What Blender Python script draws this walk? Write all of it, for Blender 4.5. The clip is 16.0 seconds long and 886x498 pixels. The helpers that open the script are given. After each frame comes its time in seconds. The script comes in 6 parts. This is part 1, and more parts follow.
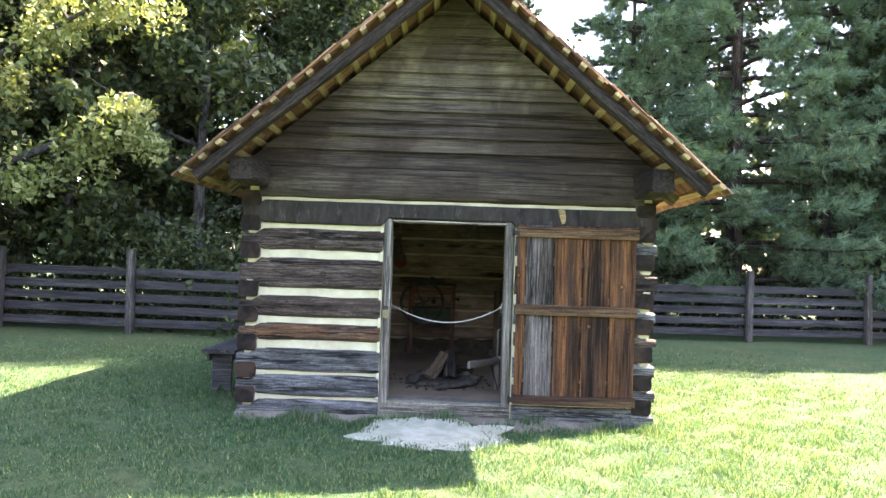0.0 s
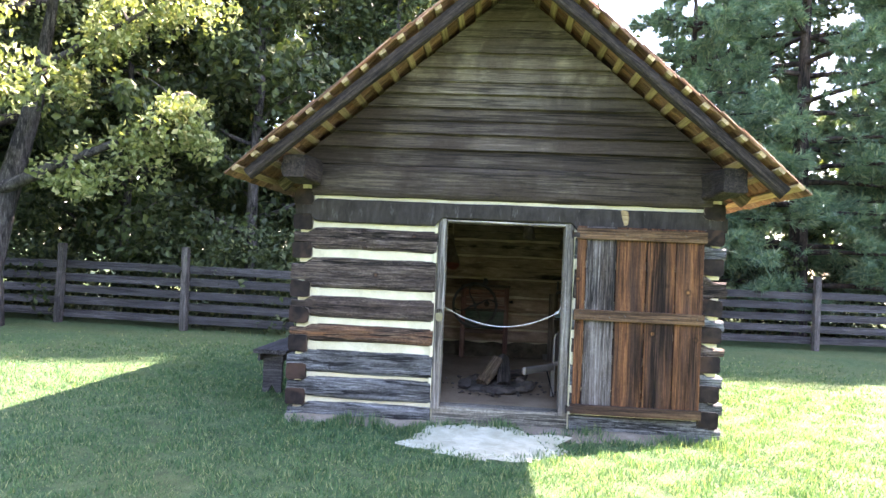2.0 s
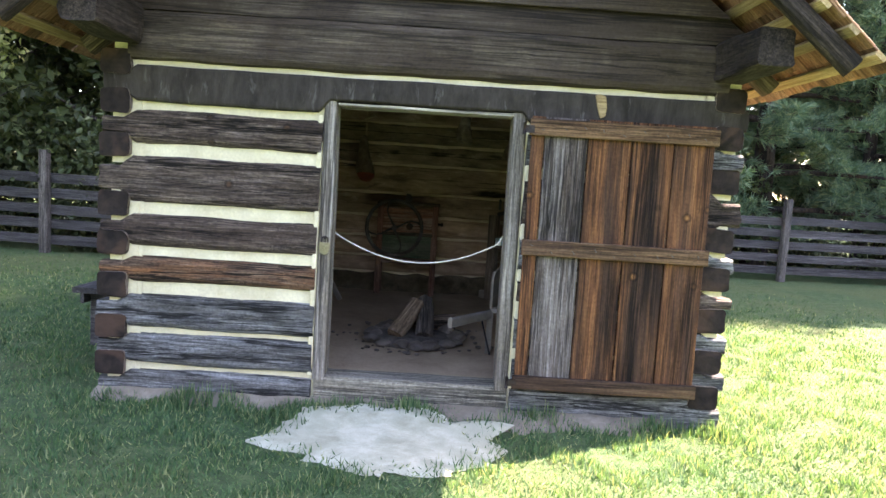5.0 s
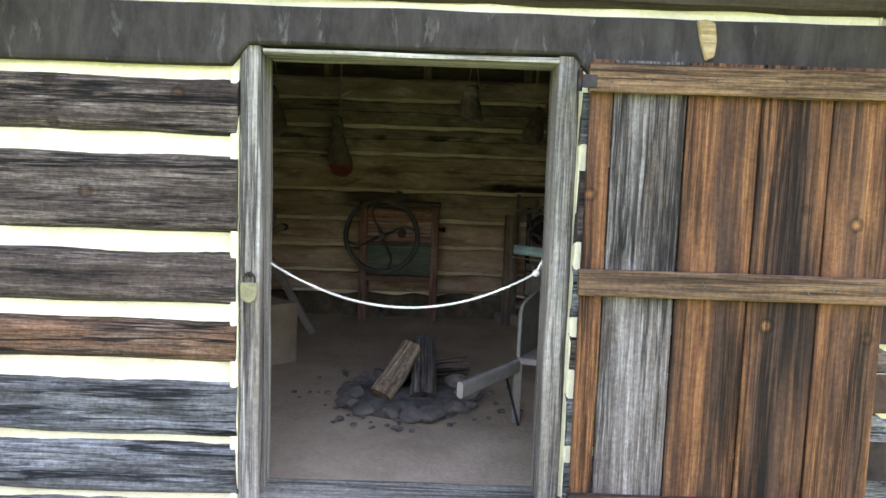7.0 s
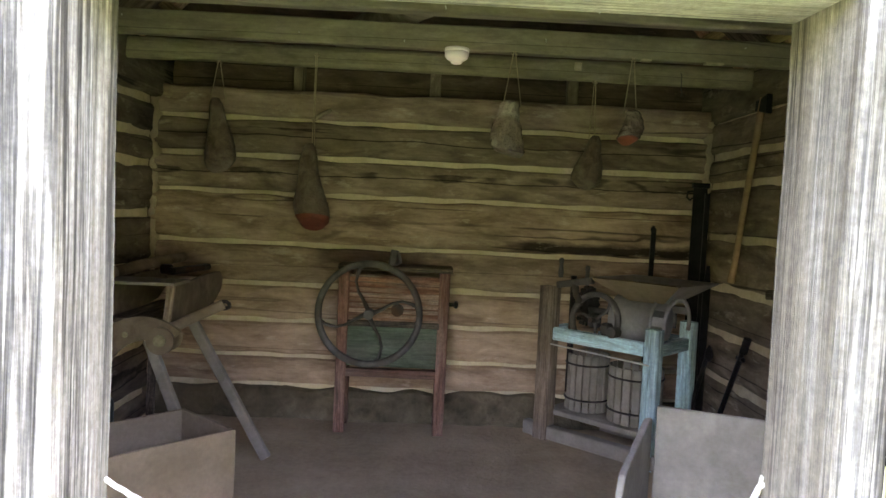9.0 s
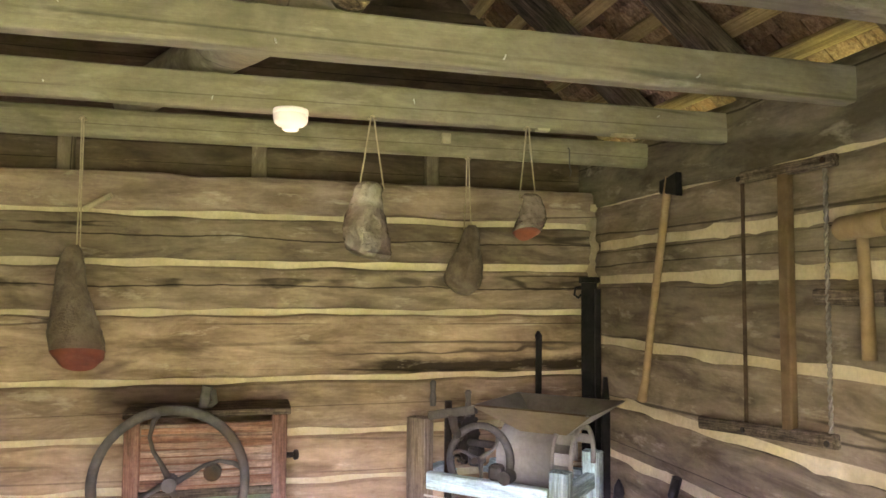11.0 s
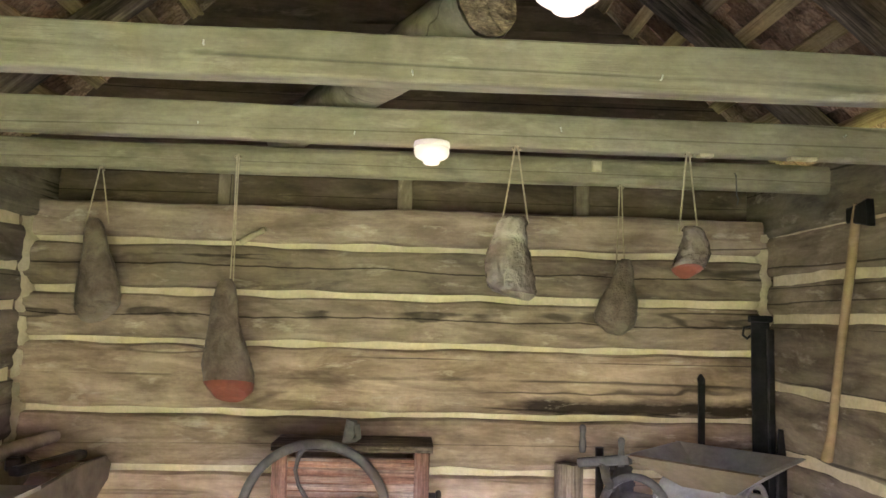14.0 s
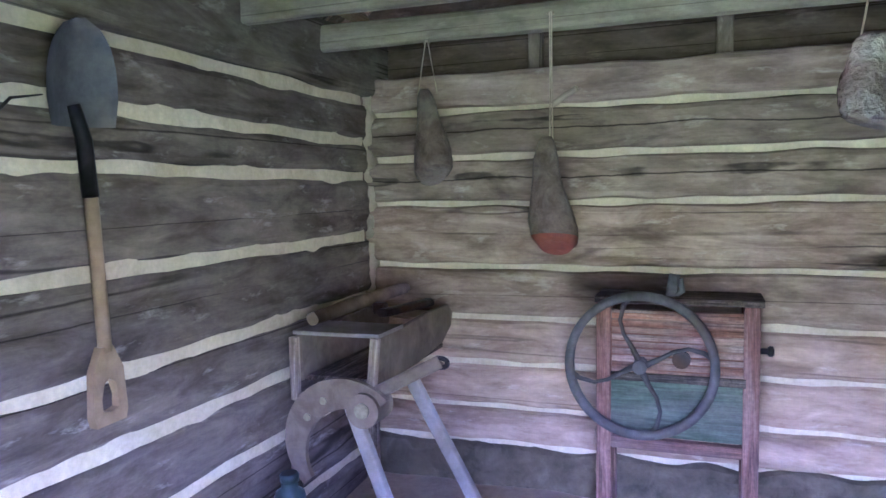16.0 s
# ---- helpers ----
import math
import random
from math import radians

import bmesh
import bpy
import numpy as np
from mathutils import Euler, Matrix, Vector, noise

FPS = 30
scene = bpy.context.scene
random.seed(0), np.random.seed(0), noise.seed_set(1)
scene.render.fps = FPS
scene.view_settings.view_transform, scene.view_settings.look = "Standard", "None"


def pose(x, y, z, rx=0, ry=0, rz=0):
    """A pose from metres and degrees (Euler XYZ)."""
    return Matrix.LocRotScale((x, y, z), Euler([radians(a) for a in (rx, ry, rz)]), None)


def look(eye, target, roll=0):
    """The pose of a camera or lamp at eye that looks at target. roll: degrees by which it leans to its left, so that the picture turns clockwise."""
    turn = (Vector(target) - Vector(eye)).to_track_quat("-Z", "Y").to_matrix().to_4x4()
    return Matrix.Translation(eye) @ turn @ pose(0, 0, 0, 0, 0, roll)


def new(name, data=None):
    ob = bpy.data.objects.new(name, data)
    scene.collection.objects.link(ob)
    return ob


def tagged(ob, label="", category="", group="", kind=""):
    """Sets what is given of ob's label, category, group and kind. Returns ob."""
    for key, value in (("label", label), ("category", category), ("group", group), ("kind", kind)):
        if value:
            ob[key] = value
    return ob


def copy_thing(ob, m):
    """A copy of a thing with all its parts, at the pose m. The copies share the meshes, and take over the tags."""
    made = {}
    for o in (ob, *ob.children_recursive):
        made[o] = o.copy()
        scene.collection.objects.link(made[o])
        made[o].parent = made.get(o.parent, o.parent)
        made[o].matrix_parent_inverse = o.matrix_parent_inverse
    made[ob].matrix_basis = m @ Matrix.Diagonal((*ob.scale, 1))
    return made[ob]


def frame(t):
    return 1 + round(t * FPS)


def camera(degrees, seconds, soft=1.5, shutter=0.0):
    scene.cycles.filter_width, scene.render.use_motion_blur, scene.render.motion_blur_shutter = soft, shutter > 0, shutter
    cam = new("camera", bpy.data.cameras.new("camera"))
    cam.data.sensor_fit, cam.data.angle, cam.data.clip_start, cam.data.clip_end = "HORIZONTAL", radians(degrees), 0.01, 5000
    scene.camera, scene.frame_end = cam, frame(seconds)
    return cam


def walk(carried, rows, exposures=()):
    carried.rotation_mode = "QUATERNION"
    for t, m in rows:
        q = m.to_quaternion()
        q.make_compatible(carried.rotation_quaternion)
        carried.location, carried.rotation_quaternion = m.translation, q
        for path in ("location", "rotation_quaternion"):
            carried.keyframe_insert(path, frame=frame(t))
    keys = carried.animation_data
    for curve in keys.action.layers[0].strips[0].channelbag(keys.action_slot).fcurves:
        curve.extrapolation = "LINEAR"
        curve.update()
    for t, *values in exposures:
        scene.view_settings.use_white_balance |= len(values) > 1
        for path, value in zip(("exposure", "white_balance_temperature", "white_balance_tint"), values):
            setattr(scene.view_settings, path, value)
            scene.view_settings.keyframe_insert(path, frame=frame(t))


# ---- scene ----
cam = camera(63.1, 16.0)
METRES, EYE, TILT, LEAN, TURN = 7.3, 1.5, 0.0, 0.0, 0.5
ROWS = [
    (0.0, 0.0, 0.0, 0.0, -0.04, 1.1, -1.88),
    (0.5, 0.0009, 0.0021, -0.0003, 2.36, -0.56, -1.47),
    (1.0, 0.0003, 0.0037, 0.0007, 3.34, -0.31, -1.3),
    (1.5, -0.0025, 0.0097, 0.0001, 3.87, 0.26, -1.87),
    (2.0, -0.0085, 0.0307, 0.0014, 3.85, 0.98, -2.54),
    (2.5, -0.011, 0.0581, -0.0024, 0.69, 0.08, -2.5),
    (3.0, 0.002, 0.1012, -0.0039, 0.37, -2.33, -2.38),
    (3.5, 0.0093, 0.1461, -0.0064, 0.4, -3.94, -2.78),
    (4.0, 0.012, 0.2016, -0.0058, -0.58, -4.43, -3.69),
    (6.5, 0.0277, 0.5066, -0.0072, -0.32, -6.22, -3.24),
    (7.0, 0.0225, 0.5665, -0.0042, -0.48, -6.07, -1.91),
    (7.5, 0.0238, 0.6289, -0.0009, -0.16, -6.26, -1.21),
    (8.0, 0.0134, 0.6895, -0.0003, -0.62, -5.64, -2.21),
    (10.5, -0.0016, 0.9126, 0.0239, -7.0, 1.9, -0.59),
    (11.0, 0.0006, 0.9335, 0.0288, -15.39, 3.39, -0.43),
    (11.5, 0.0116, 0.9448, 0.0335, -14.74, 4.46, -0.1),
    (12.0, 0.0129, 0.9489, 0.0357, -15.77, 5.87, -0.12),
    (12.5, 0.0121, 0.9495, 0.0362, -15.75, 7.34, -0.36),
    (13.0, 0.0129, 0.9516, 0.0351, -14.77, 6.77, -1.47),
    (13.5, 0.0134, 0.9529, 0.0347, -12.42, 5.16, -1.53),
    (14.0, 0.0067, 0.9511, 0.035, -3.49, 5.23, -1.48),
    (14.5, 0.002, 0.9493, 0.0351, 4.57, 5.42, -0.72),
    (15.0, -0.0007, 0.9486, 0.0334, 9.35, 4.98, 0.45),
    (15.5, -0.0034, 0.9468, 0.0274, 14.71, 0.05, 0.91),
    (16.0, -0.0068, 0.9462, 0.0217, 19.33, -4.39, 1.0),
]
BASE = pose(0, 0, EYE, TILT, LEAN, TURN)
walk(cam, [(t, BASE @ pose(METRES * x, METRES * y, METRES * z, 90 + pitch, roll, yaw))
           for t, x, y, z, yaw, pitch, roll in ROWS],
     exposures=[(0.0, 3.62, 7100, 31), (1.6, 3.72, 7000, 32), (2.5, 4.01, 6750, 31), (3.2, 3.71, 7100, 32), (4.0, 3.53, 7200, 33),
                (6.5, 4.11, 7800, 30), (7.3, 4.46, 7800, 30), (8.2, 5.05, 7900, 30),
                (9.6, 6.66, 7700, 52), (10.5, 7.48, 7550, 66), (11.0, 7.61, 7900, 60), (12.5, 7.76, 9600, 38), (13.5, 7.82, 7900, 48),
                (14.5, 7.68, 6000, 68), (15.5, 7.56, 5200, 66), (16.0, 7.46, 5080, 64)])

# ---- light ----
TO_SUN = Vector((0.98, 0.53, 1.0)).normalized()
world = bpy.data.worlds.new("world")
scene.world = world
world.use_nodes = True
wn = world.node_tree
sky = wn.nodes.new("ShaderNodeTexSky")
sky.sky_type, sky.sun_disc = "NISHITA", False
sky.sun_elevation = math.asin(TO_SUN.z)
sky.sun_rotation = math.atan2(TO_SUN.x, TO_SUN.y)
wn.nodes["Background"].inputs["Strength"].default_value = 0.125
wn.links.new(sky.outputs[0], wn.nodes["Background"].inputs["Color"])
sun = new("sun", bpy.data.lights.new("sun", "SUN"))
sun.data.energy, sun.data.angle, sun.data.color = 5.0, radians(0.55), (1.0, 0.94, 0.84)
sun.matrix_world = look(TO_SUN * 60, (0, 0, 0))


def bulb_light(x, y, z, watts):
    lamp = new("bulb_light", bpy.data.lights.new("bulb_light", "POINT"))
    lamp.data.energy, lamp.data.color, lamp.data.shadow_soft_size = watts, (1.0, 0.84, 0.55), 0.05
    lamp.location = (x, y, z)


bulb_light(0.06, 9.10, 2.09, 0.0033)
bulb_light(0.22, 7.95, 2.09, 0.0033)

# ---- materials ----
def nodes_of(name):
    m = bpy.data.materials.new(name)
    m.use_nodes = True
    return m, m.node_tree.nodes, m.node_tree.links, m.node_tree.nodes["Principled BSDF"]


def ramp(n, l, src, stops):
    r = n.new("ShaderNodeValToRGB")
    e = r.color_ramp.elements
    while len(e) < len(stops):
        e.new(0.5)
    for k, (p, c) in zip(e, stops):
        k.position = p
        k.color = (c, c, c, 1) if isinstance(c, (int, float)) else (*c, 1)
    l.new(src, r.inputs[0])
    return r.outputs[0]


def mixed(n, l, fac, a, b, mode="MIX"):
    m = n.new("ShaderNodeMix")
    m.data_type, m.blend_type = "RGBA", mode
    for sock, v in ((m.inputs[0], fac), (m.inputs[6], a), (m.inputs[7], b)):
        if isinstance(v, (int, float)):
            sock.default_value = v
        elif isinstance(v, tuple):
            sock.default_value = (*v, 1)
        else:
            l.new(v, sock)
    return m.outputs[2]


def coords(n, l, scale, shuffle=True):
    """Object coordinates, stretched, and shifted by a number of each object's own."""
    tc, mp = n.new("ShaderNodeTexCoord"), n.new("ShaderNodeMapping")
    mp.inputs["Scale"].default_value = scale
    l.new(tc.outputs["Object"], mp.inputs["Vector"])
    if shuffle:
        oi, mul = n.new("ShaderNodeObjectInfo"), n.new("ShaderNodeMath")
        mul.operation, mul.inputs[1].default_value = "MULTIPLY", 61.0
        l.new(oi.outputs["Random"], mul.inputs[0])
        cb = n.new("ShaderNodeCombineXYZ")
        for k in range(3):
            l.new(mul.outputs[0], cb.inputs[k])
        l.new(cb.outputs[0], mp.inputs["Location"])
    return mp.outputs[0]


def noisy(n, l, vec, scale, detail=5.0, rough=0.6, warp=0.0):
    t = n.new("ShaderNodeTexNoise")
    t.inputs["Scale"].default_value, t.inputs["Detail"].default_value = scale, detail
    t.inputs["Roughness"].default_value, t.inputs["Distortion"].default_value = rough, warp
    l.new(vec, t.inputs["Vector"])
    return t.outputs["Fac"]


def bumped(n, l, bsdf, height, strength, dist=0.01):
    b = n.new("ShaderNodeBump")
    b.inputs["Strength"].default_value, b.inputs["Distance"].default_value = strength, dist
    l.new(height, b.inputs["Height"])
    l.new(b.outputs[0], bsdf.inputs["Normal"])


def wood(name, dark, mid, light, stain=None, amount=0.5, crack=0.6, axis=0, rough=0.85, bump=0.6, spread=0.25, fine=1.0, knots=None, layers=3, stretch=0.6, soft=1.0, span=None, island=False):
    """Weathered or sawn wood: grain along one local axis, stains at a larger scale, fine dark checks, knots."""
    m, n, l, b = nodes_of(name)
    def along(k, across):
        v = [across * fine] * 3
        v[axis] = k * stretch
        return tuple(v)
    grain = noisy(n, l, coords(n, l, along(3.0, 30)), 2.0, 8, 0.72, 0.5)
    fibre = noisy(n, l, coords(n, l, along(9.0, 120)), 1.6, 4, 0.65, 0.3)
    broad = noisy(n, l, coords(n, l, along(0.9, 3.2)), 1.7, 4, 0.6, 0.6)
    patch = noisy(n, l, coords(n, l, along(3.0, 7.0)), 1.6, 4, 0.6, 0.5)
    col = ramp(n, l, grain, [(0.34, dark), (0.50, mid), (0.68, light)])
    if stain:
        col = mixed(n, l, ramp(n, l, broad, [(0.52 - 0.12 * amount, 0.0), (0.70 - 0.12 * amount, 0.85)]), col, stain)
    col = mixed(n, l, 0.7 * soft, col, ramp(n, l, fibre, [(0.36, 0.40), (0.50, 0.85), (0.64, 1.40)]), "MULTIPLY")
    col = mixed(n, l, 0.6, col, ramp(n, l, patch, [(0.34, 0.55), (0.66, 1.30)]), "MULTIPLY")
    if span:
        wide = noisy(n, l, coords(n, l, (0.9, 1.0, 0.75), False), 1.3, 4, 0.6, 0.5)
        col = mixed(n, l, ramp(n, l, wide, [(0.42, 0.0), (0.56, 0.85)]), col, span)
    if knots:
        vo = n.new("ShaderNodeTexVoronoi")
        vo.inputs["Scale"].default_value = 4.2
        l.new(coords(n, l, (1, 1, 1)), vo.inputs["Vector"])
        col = mixed(n, l, ramp(n, l, vo.outputs["Distance"], [(0.05, 0.9), (0.11, 0.0)]), col, knots)
        col = mixed(n, l, 1.0, col, ramp(n, l, vo.outputs["Distance"], [(0.0, 0.25), (0.035, 0.9), (0.07, 0.55), (0.10, 0.4), (0.15, 1.0)]), "MULTIPLY")
    speck = noisy(n, l, coords(n, l, (1, 1, 1)), 55.0, 6, 0.78)
    col = mixed(n, l, 0.75 * soft, col, ramp(n, l, speck, [(0.36, 0.45), (0.50, 0.95), (0.64, 1.50)]), "MULTIPLY")
    height = mixed(n, l, 0.4, grain, speck)
    for k, (a, c, w) in enumerate(((0.7, 7, 0.045), (1.8, 22, 0.050), (3.6, 55, 0.055))[:layers]):
        check = noisy(n, l, coords(n, l, along(a, c)), 2.0, 4, 0.6, 0.2 + 0.1 * k)
        d = crack * (1.0, 0.75, 0.5)[k]
        lines = ramp(n, l, check, [(0.5 - w, 1.0), (0.5 - w * 0.35, 1.0 - d), (0.5 + w * 0.35, 1.0 - d), (0.5 + w, 1.0)])
        gate = ramp(n, l, noisy(n, l, coords(n, l, along(1.3 + k, 5.0 + 6 * k)), 1.3, 2, 0.5), [(0.46, 0.0), (0.54, 1.0)])
        lines = mixed(n, l, gate, (1.0, 1.0, 1.0), lines)
        col = mixed(n, l, 1.0, col, lines, "MULTIPLY")
        height = mixed(n, l, 0.35, height, lines)
    oi, mr = n.new("ShaderNodeObjectInfo"), n.new("ShaderNodeMapRange")
    mr.inputs["To Min"].default_value, mr.inputs["To Max"].default_value = 1 - spread, 1 + spread
    l.new(n.new("ShaderNodeNewGeometry").outputs["Random Per Island"] if island else oi.outputs["Random"], mr.inputs["Value"])
    hs = n.new("ShaderNodeHueSaturation")
    l.new(mr.outputs[0], hs.inputs["Value"])
    l.new(col, hs.inputs["Color"])
    l.new(hs.outputs[0], b.inputs["Base Color"])
    b.inputs["Roughness"].default_value = rough
    b.inputs["Specular IOR Level"].default_value = 0.25
    bumped(n, l, b, mixed(n, l, 0.3, height, fibre), bump, 0.012)
    return m


def dusty(name, a, b_col, dirt, pale, axis=0, crack=0.7, scorch=None, soot=0.95, split=None):
    """Old indoor log faces: soft blotches drawn out along the log, dark stains, whitish smears, a few long checks."""
    m, n, l, b = nodes_of(name)
    def along(k, across):
        v = [across] * 3
        v[axis] = k
        return tuple(v)
    soft = noisy(n, l, coords(n, l, along(2.0, 7)), 1.5, 6, 0.62, 0.5)
    grain = noisy(n, l, coords(n, l, along(4, 60)), 1.5, 4, 0.65, 0.3)
    broad = noisy(n, l, coords(n, l, along(1.1, 4.5)), 1.5, 4, 0.6, 0.7)
    spots = noisy(n, l, coords(n, l, along(3.2, 11)), 1.4, 5, 0.66, 0.3)
    col = ramp(n, l, soft, [(0.34, a), (0.66, b_col)])
    col = mixed(n, l, ramp(n, l, broad, [(0.53, 0.0), (0.72, 0.75)]), col, dirt)
    if scorch:
        x0, x1, z0, z1 = scorch
        tc, sp = n.new("ShaderNodeTexCoord"), n.new("ShaderNodeSeparateXYZ")
        l.new(tc.outputs["Object"], sp.inputs[0])
        edge = noisy(n, l, coords(n, l, along(3, 10), False), 1.5, 4, 0.6)
        parts = []
        for sock, lo, hi, soft_x in ((0, x0, x1, 0.12), (2, z0, z1, 0.03)):
            ad = n.new("ShaderNodeMath")
            ad.operation = "MULTIPLY_ADD"
            ad.inputs[1].default_value, ad.inputs[2].default_value = soft_x * 2.5, 0.0
            l.new(edge, ad.inputs[0])
            sm = n.new("ShaderNodeMath")
            l.new(sp.outputs[sock], sm.inputs[0])
            l.new(ad.outputs[0], sm.inputs[1])
            up, dn = n.new("ShaderNodeMapRange"), n.new("ShaderNodeMapRange")
            for mr_, a_, b_ in ((up, lo, lo + soft_x), (dn, hi, hi - soft_x)):
                mr_.inputs["From Min"].default_value, mr_.inputs["From Max"].default_value = a_ + soft_x * 1.25, b_ + soft_x * 1.25
                l.new(sm.outputs[0], mr_.inputs["Value"])
            mu = n.new("ShaderNodeMath")
            mu.operation = "MULTIPLY"
            l.new(up.outputs[0], mu.inputs[0])
            l.new(dn.outputs[0], mu.inputs[1])
            parts.append(mu.outputs[0])
        mu = n.new("ShaderNodeMath")
        mu.operation = "MULTIPLY"
        l.new(parts[0], mu.inputs[0])
        l.new(parts[1], mu.inputs[1])
        col = mixed(n, l, ramp(n, l, mu.outputs[0], [(0.0, 0.0), (1.0, soot)]), col, (0.022, 0.014, 0.010))
    col = mixed(n, l, ramp(n, l, spots, [(0.585, 0.0), (0.70, 0.62)]), col, pale)
    col = mixed(n, l, 0.20, col, ramp(n, l, grain, [(0.35, 0.6), (0.65, 1.2)]), "MULTIPLY")
    speck = noisy(n, l, coords(n, l, along(28, 40)), 1.3, 6, 0.75)
    col = mixed(n, l, 0.22, col, ramp(n, l, speck, [(0.36, 0.60), (0.50, 1.0), (0.64, 1.35)]), "MULTIPLY")
    check = noisy(n, l, coords(n, l, along(0.07, 4.0)), 1.6, 2, 0.35)
    lines = ramp(n, l, check, [(0.490, 1.0), (0.497, 1.0 - crack), (0.503, 1.0 - crack), (0.510, 1.0)])
    gate = ramp(n, l, noisy(n, l, coords(n, l, along(0.8, 1.0)), 1.3, 2, 0.5), [(0.38, 0.0), (0.44, 1.0)])
    col = mixed(n, l, 1.0, col, mixed(n, l, gate, (1.0, 1.0, 1.0), lines), "MULTIPLY")
    if split is not None:
        tc, sp = n.new("ShaderNodeTexCoord"), n.new("ShaderNodeSeparateXYZ")
        l.new(tc.outputs["Object"], sp.inputs[0])
        stray = noisy(n, l, coords(n, l, along(1.2, 0.01), True), 1.5, 5, 0.55)
        sm = n.new("ShaderNodeMath")
        sm.operation = "MULTIPLY_ADD"
        sm.inputs[1].default_value = 0.075
        l.new(stray, sm.inputs[0])
        l.new(sp.outputs[2], sm.inputs[2])
        sh = n.new("ShaderNodeMapRange")
        sh.inputs["From Min"].default_value, sh.inputs["From Max"].default_value = split + 0.0375 - 0.05, split + 0.0375 + 0.05
        l.new(sm.outputs[0], sh.inputs["Value"])
        rift = ramp(n, l, sh.outputs[0], [(0.455, 1.0), (0.485, 0.10), (0.505, 0.10), (0.55, 1.0)])
        col = mixed(n, l, 0.9, col, rift, "MULTIPLY")
        lines = mixed(n, l, 1.0, lines, rift, "MULTIPLY")
    oi, mr = n.new("ShaderNodeObjectInfo"), n.new("ShaderNodeMapRange")
    mr.inputs["To Min"].default_value, mr.inputs["To Max"].default_value = 0.80, 1.18
    l.new(oi.outputs["Random"], mr.inputs["Value"])
    hs = n.new("ShaderNodeHueSaturation")
    l.new(mr.outputs[0], hs.inputs["Value"])
    l.new(col, hs.inputs["Color"])
    l.new(hs.outputs[0], b.inputs["Base Color"])
    b.inputs["Roughness"].default_value, b.inputs["Specular IOR Level"].default_value = 0.9, 0.2
    bumped(n, l, b, mixed(n, l, 0.4, mixed(n, l, 0.4, soft, grain), lines), 0.6, 0.012)
    return m


def rough_mat(name, a, b_col, scale=6.0, rough=0.9, bump=0.4, metal=0.0, c=None, fine=60.0, spec=0.3, dist=0.006):
    """Plaster, stone, cloth, earth or metal: two colours mottled at two scales."""
    m, n, l, b = nodes_of(name)
    v = coords(n, l, (1, 1, 1))
    big, small = noisy(n, l, v, scale, 5, 0.62, 0.3), noisy(n, l, v, fine, 4, 0.6)
    col = ramp(n, l, big, [(0.33, a), (0.66, b_col)])
    if c:
        col = mixed(n, l, ramp(n, l, noisy(n, l, v, scale * 0.45, 3, 0.5, 0.6), [(0.52, 0.0), (0.66, 0.8)]), col, c)
    col = mixed(n, l, 0.35, col, ramp(n, l, small, [(0.3, 0.55), (0.7, 1.0)]), "MULTIPLY")
    l.new(col, b.inputs["Base Color"])
    b.inputs["Roughness"].default_value, b.inputs["Metallic"].default_value = rough, metal
    b.inputs["Specular IOR Level"].default_value = spec
    bumped(n, l, b, mixed(n, l, 0.5, big, small), bump, dist)
    return m


def leafy(name, a, b_col, c=None, gloss=0.5, trans=0.35, spec=0.35):
    """Leaves: a colour for each leaf, light coming through."""
    m, n, l, b = nodes_of(name)
    g = n.new("ShaderNodeNewGeometry")
    oi = n.new("ShaderNodeObjectInfo")
    ad = n.new("ShaderNodeMath")
    ad.operation = "FRACT"
    sm = n.new("ShaderNodeMath")
    l.new(g.outputs["Random Per Island"], sm.inputs[0])
    l.new(oi.outputs["Random"], sm.inputs[1])
    l.new(sm.outputs[0], ad.inputs[0])
    stops = [(0.1, a), (0.8, b_col)] + ([(0.97, c)] if c else [])
    col = ramp(n, l, ad.outputs[0], stops)
    l.new(col, b.inputs["Base Color"])
    b.inputs["Roughness"].default_value = gloss
    b.inputs["Specular IOR Level"].default_value = spec
    tr, mx = n.new("ShaderNodeBsdfTranslucent"), n.new("ShaderNodeMixShader")
    l.new(mixed(n, l, 1.0, col, (1.0, 1.0, 0.45), "MULTIPLY"), tr.inputs["Color"])
    mx.inputs[0].default_value = trans
    l.new(b.outputs[0], mx.inputs[1])
    l.new(tr.outputs[0], mx.inputs[2])
    l.new(mx.outputs[0], n["Material Output"].inputs["Surface"])
    return m


LOG_OUT = wood("weathered_dark_log", (0.036, 0.025, 0.018), (0.140, 0.104, 0.078), (0.34, 0.28, 0.225), (0.068, 0.046, 0.034), 0.5, 0.9, bump=1.0, knots=(0.16, 0.085, 0.04), fine=1.25, soft=0.85)
LOG_RED = wood("weathered_brown_log", (0.028, 0.017, 0.012), (0.12, 0.075, 0.048), (0.29, 0.20, 0.13), (0.26, 0.105, 0.036), 0.35, 0.9, bump=1.0, knots=(0.25, 0.11, 0.04), fine=1.25, soft=0.85)
LOG_GREY = wood("weathered_grey_log", (0.058, 0.059, 0.056), (0.188, 0.194, 0.186), (0.365, 0.375, 0.36), (0.098, 0.096, 0.086), 0.45, 0.85, bump=1.0, fine=1.25, soft=0.85)
LOG_END = rough_mat("log_end_grain", (0.008, 0.006, 0.005), (0.036, 0.025, 0.019), 9, 0.95, 0.8, c=(0.075, 0.043, 0.028))
LOG_BURNT = dusty("scorched_indoor_log", (0.212, 0.143, 0.096), (0.50, 0.372, 0.265), (0.088, 0.054, 0.037), (0.61, 0.52, 0.40), scorch=(0.45, 1.75, -0.150, -0.055))
